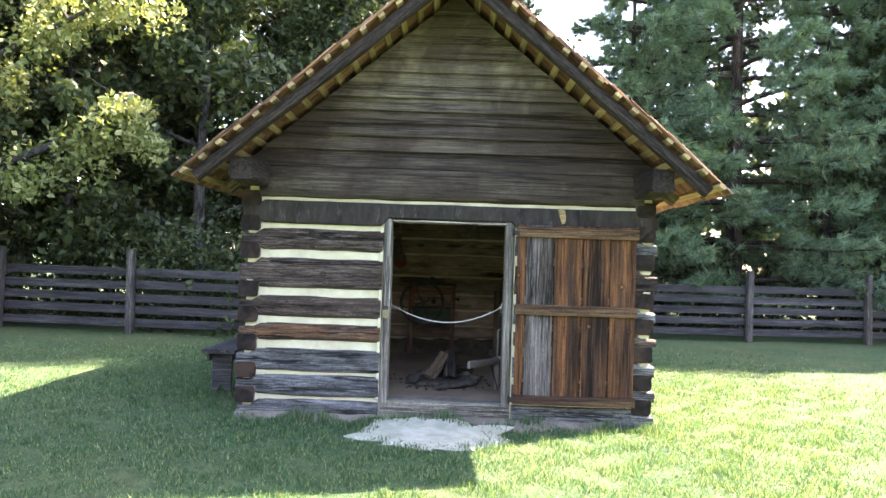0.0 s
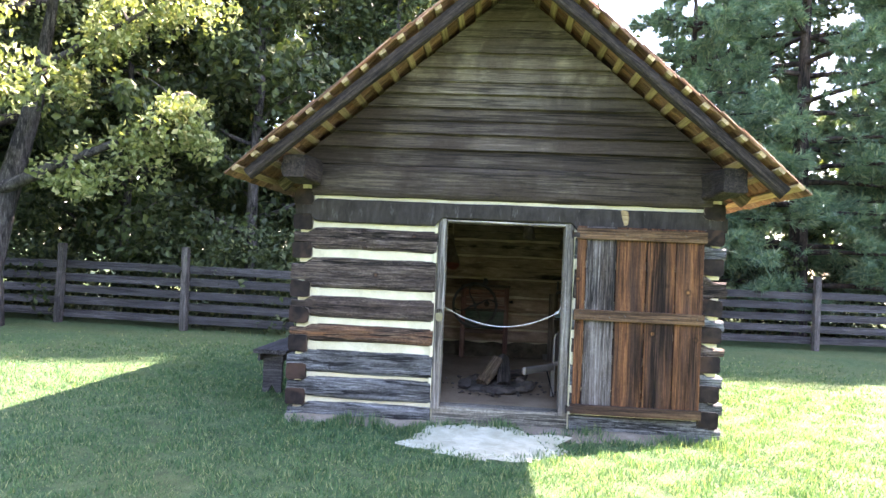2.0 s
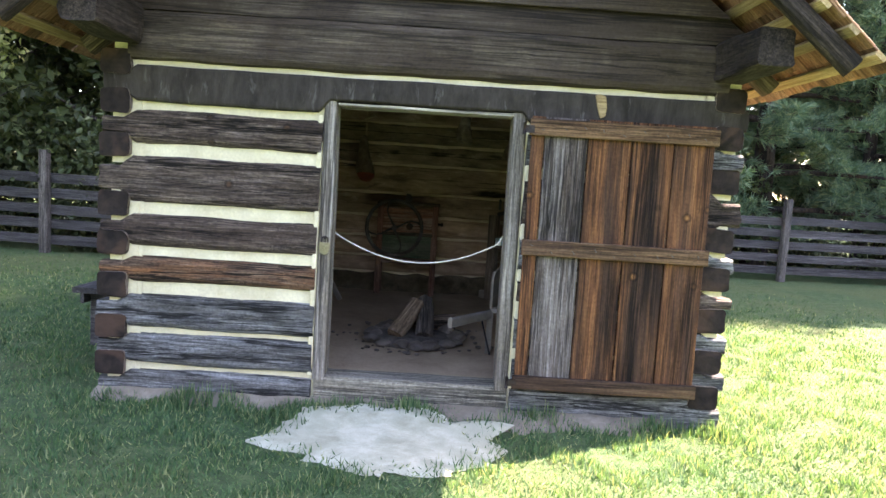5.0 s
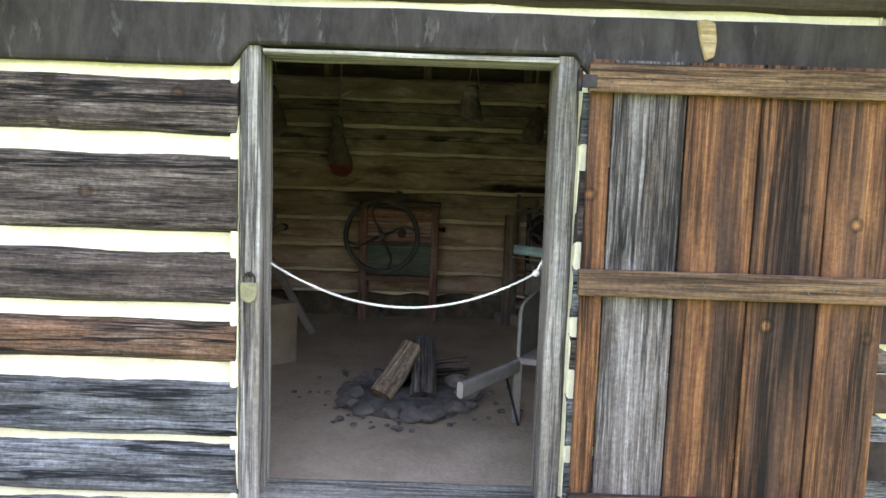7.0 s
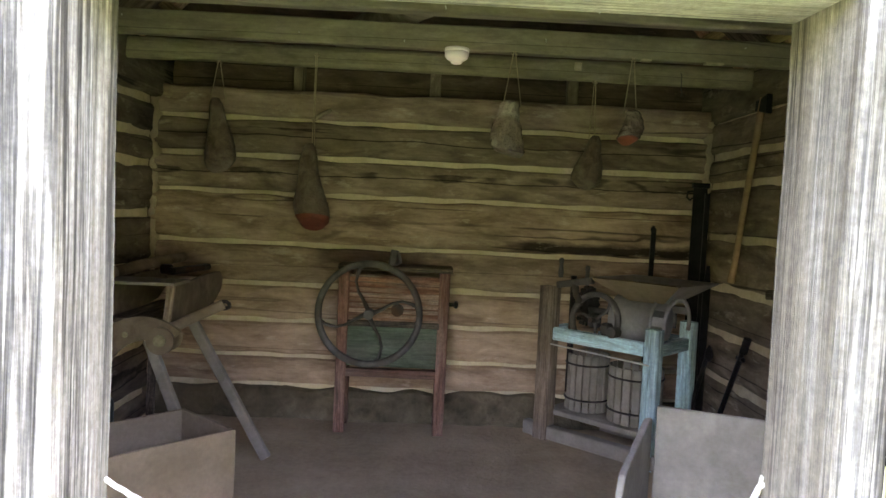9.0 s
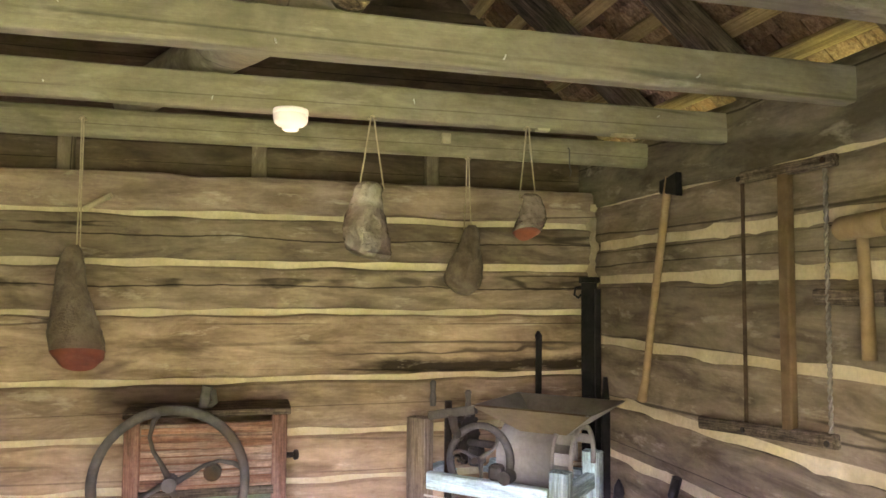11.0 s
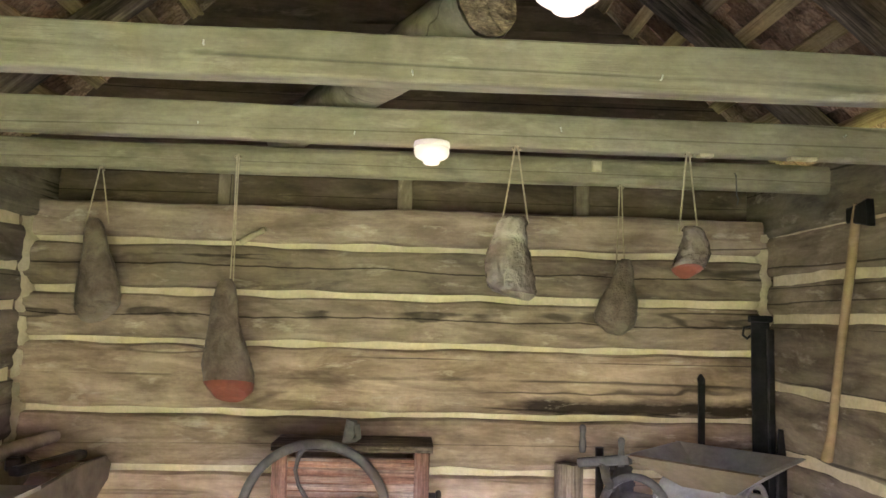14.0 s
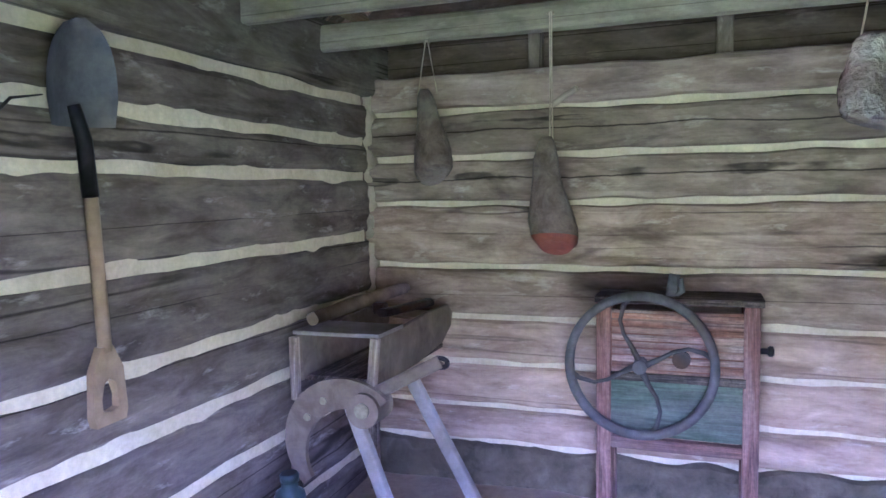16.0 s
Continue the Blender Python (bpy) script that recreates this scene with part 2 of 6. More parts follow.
LOG_SOOTY = dusty("sooty_indoor_log", (0.212, 0.143, 0.096), (0.50, 0.372, 0.265), (0.088, 0.054, 0.037), (0.61, 0.52, 0.40), scorch=(-0.80, 0.0, 0.0, 0.20), soot=0.5)
LOG_PINK = dusty("pinkish_top_log", (0.255, 0.182, 0.140), (0.47, 0.355, 0.275), (0.135, 0.088, 0.066), (0.62, 0.54, 0.43))
LOG_SPLIT = dusty("grey_split_log", (0.165, 0.120, 0.086), (0.37, 0.286, 0.208), (0.070, 0.046, 0.033), (0.56, 0.48, 0.37), split=0.005)
LOG_PEACH = dusty("warm_smooth_log", (0.270, 0.178, 0.118), (0.50, 0.357, 0.248), (0.140, 0.082, 0.054), (0.60, 0.49, 0.37), crack=0.4)
FOOTING = rough_mat("rough_earthen_footing", (0.075, 0.060, 0.036), (0.175, 0.142, 0.090), 7, 0.97, 1.0, c=(0.115, 0.092, 0.055), fine=28, dist=0.03)
LOG_PLATE = dusty("dark_hewn_plate", (0.105, 0.088, 0.062), (0.235, 0.200, 0.146), (0.060, 0.048, 0.036), (0.38, 0.345, 0.27))
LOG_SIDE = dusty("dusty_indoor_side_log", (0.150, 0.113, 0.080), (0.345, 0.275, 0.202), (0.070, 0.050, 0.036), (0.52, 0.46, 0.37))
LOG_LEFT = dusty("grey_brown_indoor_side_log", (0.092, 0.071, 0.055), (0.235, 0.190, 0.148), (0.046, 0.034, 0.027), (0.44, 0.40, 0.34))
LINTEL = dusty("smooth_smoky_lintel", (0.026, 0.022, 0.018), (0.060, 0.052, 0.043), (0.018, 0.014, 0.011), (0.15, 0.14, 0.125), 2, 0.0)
NAIL = rough_mat("bent_dark_nail", (0.045, 0.040, 0.036), (0.13, 0.12, 0.11), 40, 0.5, 0.1, 0.4)
JOIST_D = dusty("dark_joist_wood", (0.17, 0.150, 0.100), (0.30, 0.270, 0.190), (0.11, 0.094, 0.062), (0.38, 0.345, 0.26), 0, 0.4)
JOIST = dusty("sawn_joist_wood", (0.25, 0.218, 0.155), (0.385, 0.345, 0.252), (0.175, 0.148, 0.102), (0.48, 0.435, 0.335), 0, 0.4)
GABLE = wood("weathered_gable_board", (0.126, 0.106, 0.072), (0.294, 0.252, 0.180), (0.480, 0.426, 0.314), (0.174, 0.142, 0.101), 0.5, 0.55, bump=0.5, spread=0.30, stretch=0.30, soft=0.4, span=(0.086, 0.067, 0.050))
CHINK = rough_mat("cream_lime_chinking", (0.62, 0.56, 0.36), (0.78, 0.725, 0.50), 5, 0.95, 0.5, c=(0.70, 0.64, 0.43))
CHINK_IN = rough_mat("buff_clay_chinking", (0.60, 0.50, 0.32), (0.80, 0.70, 0.50), 7, 0.95, 0.6, c=(0.70, 0.60, 0.42))
LATH = wood("new_yellow_lath", (0.29, 0.195, 0.085), (0.43, 0.31, 0.150), (0.54, 0.41, 0.215), None, 0, 0.2, bump=0.3, stretch=0.28, soft=0.4)
SHINGLE = wood("cedar_shingle", (0.155, 0.078, 0.043), (0.30, 0.162, 0.090), (0.42, 0.27, 0.17), (0.24, 0.105, 0.055), 0.4, 0.4, bump=0.4, spread=0.4, soft=0.5)
SHINGLE_REST = wood("cedar_shingle_underside", (0.21, 0.122, 0.072), (0.36, 0.228, 0.140), (0.48, 0.345, 0.235), (0.29, 0.150, 0.085), 0.4, 0.4, bump=0.4, spread=0.45, soft=0.4, island=True)
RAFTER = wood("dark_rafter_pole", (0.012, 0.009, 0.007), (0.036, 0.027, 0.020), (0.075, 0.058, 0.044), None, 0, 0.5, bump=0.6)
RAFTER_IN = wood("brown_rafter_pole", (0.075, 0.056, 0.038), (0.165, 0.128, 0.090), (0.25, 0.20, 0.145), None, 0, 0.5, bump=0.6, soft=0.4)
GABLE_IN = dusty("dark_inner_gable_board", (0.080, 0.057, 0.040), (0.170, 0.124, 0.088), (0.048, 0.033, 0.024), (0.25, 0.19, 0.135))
BATTEN = wood("door_batten_wood", (0.066, 0.032, 0.015), (0.189, 0.106, 0.052), (0.314, 0.202, 0.108), (0.049, 0.028, 0.018), 0.65, 0.5, bump=0.5, stretch=0.35, fine=1.1, soft=0.65)
SILL = wood("pale_sill_wood", (0.098, 0.090, 0.068), (0.195, 0.182, 0.140), (0.31, 0.292, 0.23), (0.145, 0.122, 0.082), 0.4, 0.6, bump=0.5, stretch=0.28)
DOOR_WX = wood("red_brown_door_plank", (0.042, 0.016, 0.008), (0.135, 0.055, 0.021), (0.27, 0.124, 0.048), (0.041, 0.024, 0.016), 0.6, 0.7, bump=0.6, spread=0.3, knots=(0.33, 0.15, 0.05), stretch=0.3, fine=1.0, soft=0.6)
DOOR_GX = wood("bleached_door_plank", (0.064, 0.049, 0.039), (0.149, 0.129, 0.112), (0.289, 0.270, 0.246), (0.072, 0.051, 0.037), 0.95, 0.8, bump=0.6, stretch=0.45, fine=1.1, soft=0.65)
JAMB = wood("grey_jamb_post", (0.17, 0.150, 0.120), (0.36, 0.33, 0.275), (0.52, 0.49, 0.43), (0.21, 0.175, 0.13), 0.4, 0.7, bump=0.7, stretch=0.28, soft=0.6)
GABLE_D = wood("dark_gable_board", (0.042, 0.032, 0.024), (0.105, 0.084, 0.062), (0.20, 0.170, 0.126), (0.060, 0.044, 0.032), 0.5, 0.6, bump=0.6, spread=0.3, stretch=0.30, soft=0.5, span=(0.050, 0.036, 0.026))
FENCE_W = wood("grey_fence_board", (0.034, 0.032, 0.030), (0.085, 0.080, 0.076), (0.15, 0.143, 0.135), (0.055, 0.052, 0.050), 0.4, 0.5, bump=0.5, spread=0.2, stretch=0.28)
BARK = wood("grey_bark", (0.035, 0.031, 0.026), (0.10, 0.092, 0.080), (0.19, 0.178, 0.160), (0.065, 0.062, 0.052), 0.4, 0.7, axis=2, bump=1.0, fine=0.35)
PINE_BARK = wood("pine_bark", (0.020, 0.015, 0.012), (0.06, 0.045, 0.034), (0.12, 0.088, 0.065), None, 0, 0.8, axis=2, bump=1.0, fine=0.35)
EARTH = rough_mat("packed_dirt", (0.29, 0.212, 0.136), (0.43, 0.325, 0.215), 3, 0.97, 0.8, c=(0.35, 0.262, 0.172), fine=35, dist=0.02)
DUST = rough_mat("grey_brown_trodden_earth", (0.155, 0.130, 0.092), (0.275, 0.240, 0.178), 9, 0.97, 0.8, c=(0.20, 0.165, 0.115), fine=60, dist=0.012)
SAND = rough_mat("pale_crushed_stone", (0.335, 0.34, 0.235), (0.54, 0.55, 0.41), 7, 0.95, 0.9, c=(0.375, 0.385, 0.27), fine=140, dist=0.012)
IRON = rough_mat("dark_iron", (0.018, 0.016, 0.016), (0.06, 0.05, 0.046), 14, 0.55, 0.4, 0.7, c=(0.075, 0.035, 0.018))
# near tree's leaves: sunlight is put into this pale yellowish colour
LEAF_SUN = leafy("sunlit_broad_leaf", (0.135, 0.175, 0.062), (0.275, 0.325, 0.131), (0.450, 0.438, 0.225))
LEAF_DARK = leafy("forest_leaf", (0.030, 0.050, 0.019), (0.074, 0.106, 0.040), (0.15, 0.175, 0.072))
NEEDLE = leafy("pine_needle", (0.088, 0.166, 0.109), (0.199, 0.309, 0.193), (0.353, 0.408, 0.243), 0.45, 0.4)
BLADE = leafy("grass_blade", (0.040, 0.100, 0.048), (0.122, 0.222, 0.100), (0.34, 0.365, 0.185), 0.6, 0.4, 0.15)


def lawn_material():
    m, n, l, b = nodes_of("mown_lawn")
    v = coords(n, l, (1, 1, 1), False)
    big = noisy(n, l, v, 0.5, 4, 0.6)
    mid = noisy(n, l, v, 9.0, 4, 0.65)
    small = noisy(n, l, v, 90.0, 3, 0.7)
    col = ramp(n, l, mid, [(0.3, (0.034, 0.080, 0.032)), (0.55, (0.080, 0.150, 0.056)), (0.8, (0.18, 0.22, 0.10))])
    col = mixed(n, l, ramp(n, l, big, [(0.42, 0.0), (0.72, 0.5)]), col, (0.20, 0.195, 0.075))
    col = mixed(n, l, 0.7, col, ramp(n, l, small, [(0.25, 0.35), (0.65, 1.0)]), "MULTIPLY")
    l.new(col, b.inputs["Base Color"])
    b.inputs["Roughness"].default_value, b.inputs["Specular IOR Level"].default_value = 0.9, 0.2
    bumped(n, l, b, small, 0.9, 0.03)
    return m


LAWN = lawn_material()


# ---- mesh helpers ----
def part(name, bm, material, parent=None, label="", at=None):
    me = bpy.data.meshes.new(name)
    bm.to_mesh(me)
    bm.free()
    for k in (material if isinstance(material, (list, tuple)) else (material,)):
        me.materials.append(k)
    ob = new(name, me)
    if parent is not None:
        ob.parent = parent
    if at is not None:
        ob.matrix_basis = at
    if label:
        ob["label"] = label
    return ob


def thing(name, at, label, category, group=""):
    ob = new(name)
    ob.matrix_basis = at if isinstance(at, Matrix) else pose(*at)
    ob.empty_display_size = 0.1
    return tagged(ob, label, category, group)


def smooth(bm, on=True):
    for f in bm.faces:
        f.smooth = on
    return bm


def beam(length, w, h, seg=10, rough=0.006, edge=0.012, seed=0.0, shape=None, caps=0, bow=0.0, freq=3.0):
    """A hewn or sawn timber along local x, w deep (y) and h high (z), middle at the origin, edges worn.
    shape(u) gives (shift in z, scale of height, shift in y, scale of depth) along it, u from 0 to 1; caps: slot of the end faces."""
    bm = bmesh.new()
    a, c = w / 2, h / 2
    e = min(edge, a * 0.9, c * 0.9)
    k = e * 0.3
    sec = [(a, -c + e), (a, -c * 0.33), (a, c * 0.33), (a, c - e), (a - k, c - k), (a - e, c), (-a + e, c), (-a + k, c - k),
           (-a, c - e), (-a, c * 0.33), (-a, -c * 0.33), (-a, -c + e), (-a + k, -c + k), (-a + e, -c), (a - e, -c), (a - k, -c + k)]
    rings = []
    for i in range(seg + 1):
        u = i / seg
        x = (u - 0.5) * length
        dz, sz, dy, sy = shape(u) if shape else (0, 1, 0, 1)
        bz = bow * math.sin(u * math.pi)
        ring = []
        for y, z in sec:
            q = Vector((x * freq, y * 9 + seed * 7.3, z * 9 + seed * 3.1))
            r = noise.noise(q) * rough + noise.noise(q * 2.7) * rough * 0.45
            t = noise.noise(q + Vector((31, 7, 5))) * rough
            ring.append(bm.verts.new((x + (noise.noise(q * 1.7) * rough if i in (0, seg) else 0),
                                      y * sy + dy + r * (1 if y > 0 else -1) * 0.8, z * sz + dz + bz + t)))
        rings.append(ring)
    m = len(sec)
    for r0, r1 in zip(rings, rings[1:]):
        for j in range(m):
            bm.faces.new((r0[j], r1[j], r1[(j + 1) % m], r0[(j + 1) % m]))
    for ring, rev in ((rings[0], False), (rings[-1], True)):
        f = bm.faces.new(ring if rev else ring[::-1])
        f.material_index = caps
    bmesh.ops.recalc_face_normals(bm, faces=bm.faces)
    return bm


def box(bm, centre, size, turn=None, bevel=0.0):
    """Adds a box with its edges taken off."""
    m = Matrix.Translation(centre) @ (turn if turn is not None else Matrix()) @ Matrix.Diagonal((*size, 1))
    made = bmesh.ops.create_cube(bm, size=1.0, matrix=m)
    if bevel:
        edges = list({e for v in made["verts"] for e in v.link_edges})
        bmesh.ops.bevel(bm, geom=edges, offset=bevel, segments=1, affect="EDGES", clamp_overlap=True)
    return bm


def solid(size, bevel=0.004, centre=(0, 0, 0), turn=None):
    return box(bmesh.new(), centre, size, turn, bevel)


def tube(points, radii, n=10, bm=None, closed_ends=True, wob=0.0):
    """A round bar along points; radii one number or one for each point."""
    bm = bm or bmesh.new()
    pts = [Vector(p) for p in points]
    if isinstance(radii, (int, float)):
        radii = [radii] * len(pts)
    rings, side = [], None
    for i, p in enumerate(pts):
        d = (pts[min(i + 1, len(pts) - 1)] - pts[max(i - 1, 0)]).normalized()
        if side is None:
            side = d.orthogonal().normalized()
        side = (side - d * side.dot(d)).normalized()
        up = d.cross(side)
        ring = []
        for j in range(n):
            a = j * math.tau / n
            r = radii[i]
            if wob:
                r *= 1 + wob * noise.noise(p * 1.7 + Vector((math.cos(a), math.sin(a), 0)) * 1.3)
            ring.append(bm.verts.new(p + (side * math.cos(a) + up * math.sin(a)) * r))
        rings.append(ring)
    for r0, r1 in zip(rings, rings[1:]):
        for j in range(n):
            bm.faces.new((r0[j], r1[j], r1[(j + 1) % n], r0[(j + 1) % n])).smooth = True
    if closed_ends:
        bm.faces.new(rings[0][::-1])
        bm.faces.new(rings[-1])
    return bm


def lathe(profile, n=20, bm=None):
    """Turns (radius, z) pairs round the z axis."""
    bm = bm or bmesh.new()
    rings = [[bm.verts.new((r * math.cos(j * math.tau / n), r * math.sin(j * math.tau / n), z)) for j in range(n)] for r, z in profile]
    for r0, r1 in zip(rings, rings[1:]):
        for j in range(n):
            bm.faces.new((r0[j], r0[(j + 1) % n], r1[(j + 1) % n], r1[j])).smooth = True
    bm.faces.new(rings[0][::-1])
    bm.faces.new(rings[-1])
    bmesh.ops.recalc_face_normals(bm, faces=bm.faces)
    return bm


def extrude_outline(pts, thick, bevel=0.0):
    """A flat outline in x, z given thickness in y."""
    bm = bmesh.new()
    lo = [bm.verts.new((x, -thick / 2, z)) for x, z in pts]
    hi = [bm.verts.new((x, thick / 2, z)) for x, z in pts]
    bm.faces.new(lo)
    bm.faces.new(hi[::-1])
    k = len(pts)
    for i in range(k):
        bm.faces.new((lo[i], hi[i], hi[(i + 1) % k], lo[(i + 1) % k]))
    bmesh.ops.recalc_face_normals(bm, faces=bm.faces)
    if bevel:
        bmesh.ops.bevel(bm, geom=list(bm.edges), offset=bevel, segments=1, affect="EDGES", clamp_overlap=True)
    return bm


def raw(name, verts, faces, material, parent=None):
    me = bpy.data.meshes.new(name)
    me.from_pydata(verts, [], faces)
    me.materials.append(material)
    me.update()
    ob = new(name, me)
    if parent is not None:
        ob.parent = parent
    return ob


def turn_x_to(p, q):
    """The pose at the middle of p and q whose x axis runs from p to q, z as far up as it goes."""
    p, q = Vector(p), Vector(q)
    x = (q - p).normalized()
    up = Vector((0, 0, 1)) if abs(x.z) < 0.95 else Vector((0, 1, 0))
    y = up.cross(x).normalized()
    z = x.cross(y)
    m = Matrix((x, y, z)).transposed().to_4x4()
    m.translation = (p + q) / 2
    return m

# ---- ground ----
def ground_height(x, y):
    d = math.hypot(x, y - 8)
    k = min(max((d - 12) / 30, 0), 1)
    return 0.012 * noise.noise(Vector((x * 0.7, y * 0.7, 0))) + k * 0.5 * noise.noise(Vector((x * 0.05, y * 0.05, 3)))


def build_ground():
    bm = bmesh.new()
    rad = [0, 1, 2, 3, 4, 5, 6, 7, 8, 9, 10, 11, 12, 14, 17, 21, 27, 36, 50, 80, 140, 300, 900, 2500]
    n = 72
    centre = bm.verts.new((0, 8, 0))
    rings = []
    for r in rad[1:]:
        rings.append([bm.verts.new((r * math.cos(k * math.tau / n), 8 + r * math.sin(k * math.tau / n),
                                    ground_height(r * math.cos(k * math.tau / n), 8 + r * math.sin(k * math.tau / n)))) for k in range(n)])
    for k in range(n):
        bm.faces.new((centre, rings[0][k], rings[0][(k + 1) % n]))
    for a, b in zip(rings, rings[1:]):
        for k in range(n):
            bm.faces.new((a[k], b[k], b[(k + 1) % n], a[(k + 1) % n]))
    smooth(bm)
    ob = part("ground", bm, LAWN)
    tagged(ob, "mown green lawn round the log cabin", "lawn", kind="structure")


build_ground()


PATCH_X, PATCH_Y = -0.18, 6.20


def patch_radius(a):
    """The outline of the bare stone patch at the door, by angle round its middle."""
    base = 1.0 / math.sqrt((math.cos(a) / 0.66) ** 2 + (math.sin(a) / 0.42) ** 2)
    return base * (1 + 0.38 * noise.noise(Vector((math.cos(a) * 1.5, math.sin(a) * 1.9, 4.6))) + 0.13 * noise.noise(Vector((math.cos(a) * 4, math.sin(a) * 4, 1))) + 0.10 * noise.noise(Vector((math.cos(a) * 16, math.sin(a) * 16, 1)))) + 0.30 * math.exp(-((a - 0.42) / 0.13) ** 2) + 0.10 * math.exp(-((a - 3.25) / 0.3) ** 2)


def build_patch():
    bm = bmesh.new()
    n = 96
    rows = []
    for f, z in ((1.0, 0.004), (0.93, 0.018), (0.7, 0.022), (0.4, 0.024)):
        rows.append([bm.verts.new((f * patch_radius(k * math.tau / n) * math.cos(k * math.tau / n) + PATCH_X,
                                   PATCH_Y + f * patch_radius(k * math.tau / n) * math.sin(k * math.tau / n),
                                   z + 0.06 * min(max((f * patch_radius(k * math.tau / n) * math.sin(k * math.tau / n) - 0.15) / 0.3, 0), 1) + 0.006 * noise.noise(Vector((k * 0.7, f * 9, 0))))) for k in range(n)])
    mid = bm.verts.new((PATCH_X, PATCH_Y, 0.026))
    for a, b in zip(rows, rows[1:]):
        for k in range(n):
            bm.faces.new((a[k], a[(k + 1) % n], b[(k + 1) % n], b[k]))
    for k in range(n):
        bm.faces.new((mid, rows[-1][k], rows[-1][(k + 1) % n]))
    smooth(bm)
    tagged(part("stone_patch", bm, SAND), "worn patch of pale crushed stone before the cabin door", "path", kind="structure")


build_patch()


def build_base_strip():
    """Bare trodden earth along the foot of the front wall, its edge ragged."""
    bm = bmesh.new()
    n = 120
    rows = []
    for k in range(n + 1):
        x = -1.95 + 3.53 * k / n
        reach = 0.10 + 0.10 * (x > 0.2) + 0.09 * noise.noise(Vector((x * 2.3, 4, 1))) + 0.04 * noise.noise(Vector((x * 11, 2, 7)))
        reach = max(0.03, reach) * min(1.0, (1.62 - x) / 0.3 + 0.05)
        lift = 0.012 * noise.noise(Vector((x * 5, 1, 3)))
        rows.append([bm.verts.new((x, 6.80 - d, z)) for d, z in ((0.0, 0.060 + lift), (0.02 + reach * 0.3, 0.052 + lift), (0.02 + reach * 0.75, 0.030 + lift * 0.5), (0.02 + reach * 1.15, -0.004))])
    for a, b in zip(rows, rows[1:]):
        for j in range(3):
            bm.faces.new((a[j], a[j + 1], b[j + 1], b[j])).smooth = True
    bmesh.ops.recalc_face_normals(bm, faces=bm.faces)
    tagged(part("base_strip", bm, DUST), "bare trodden earth along the foot of the cabin wall", "earth", kind="structure")


build_base_strip()

# ---- the log cabin: walls ----
FRONT_Y, BACK_Y, LEFT_X, RIGHT_X, OUT_X = 6.78, 10.25, -1.70, 1.66, 1.95
FRONT_LOGS = [(-0.02, 0.17, LOG_GREY), (0.21, 0.405, LOG_GREY), (0.44, 0.645, LOG_GREY), (0.73, 0.88, LOG_RED), (0.95, 1.14, LOG_OUT),
              (1.22, 1.50, LOG_OUT), (1.58, 1.78, LOG_OUT)]
SIDE_L = [2.12, 1.92, 1.75, 1.45, 1.15, 0.93, 0.68, 0.38, 0.09]
SIDE_R = [2.17, 1.95, 1.78, 1.47, 1.18, 0.92, 0.66, 0.37, 0.09]
END_Z = [2.05, 1.82, 1.56, 1.20, 0.96, 0.70, 0.44, 0.21]
BACK_GAPS = [2.055, 1.83, 1.61, 1.30, 1.05, 0.83, 0.61, 0.42]


def ripple_slab(x0, x1, y0, y1, z0, z1, seed, nx=40):
    """A slab in the x-z plane with an uneven front and back, as trowelled."""
    bm = bmesh.new()
    nz = max(2, int((z1 - z0) / 0.03))
    for y, s in ((y0, 1), (y1, -1)):
        g = [[bm.verts.new((x0 + (x1 - x0) * i / nx, y + s * 0.008 * noise.noise(Vector((i * 0.9 + seed, j * 0.6, y))), z0 + (z1 - z0) * j / nz))
              for j in range(nz + 1)] for i in range(nx + 1)]
        for i in range(nx):
            for j in range(nz):
                bm.faces.new((g[i][j], g[i + 1][j], g[i + 1][j + 1], g[i][j + 1]))
    bmesh.ops.recalc_face_normals(bm, faces=bm.faces)
    return smooth(bm)


def end_taper(sign):
    """Front logs thin out where the side logs cross them."""
    def shape(u):
        k = u if sign > 0 else 1 - u
        f = min(max((k - 0.86) / 0.05, 0), 1)
        return (0.0, 1 - 0.50 * f, 0.0, 1.0)
    return shape


def join_into(bm, other):
    me = bpy.data.meshes.new("tmp")
    other.to_mesh(me)
    other.free()
    bm.from_mesh(me)
    bpy.data.meshes.remove(me)
    return bm


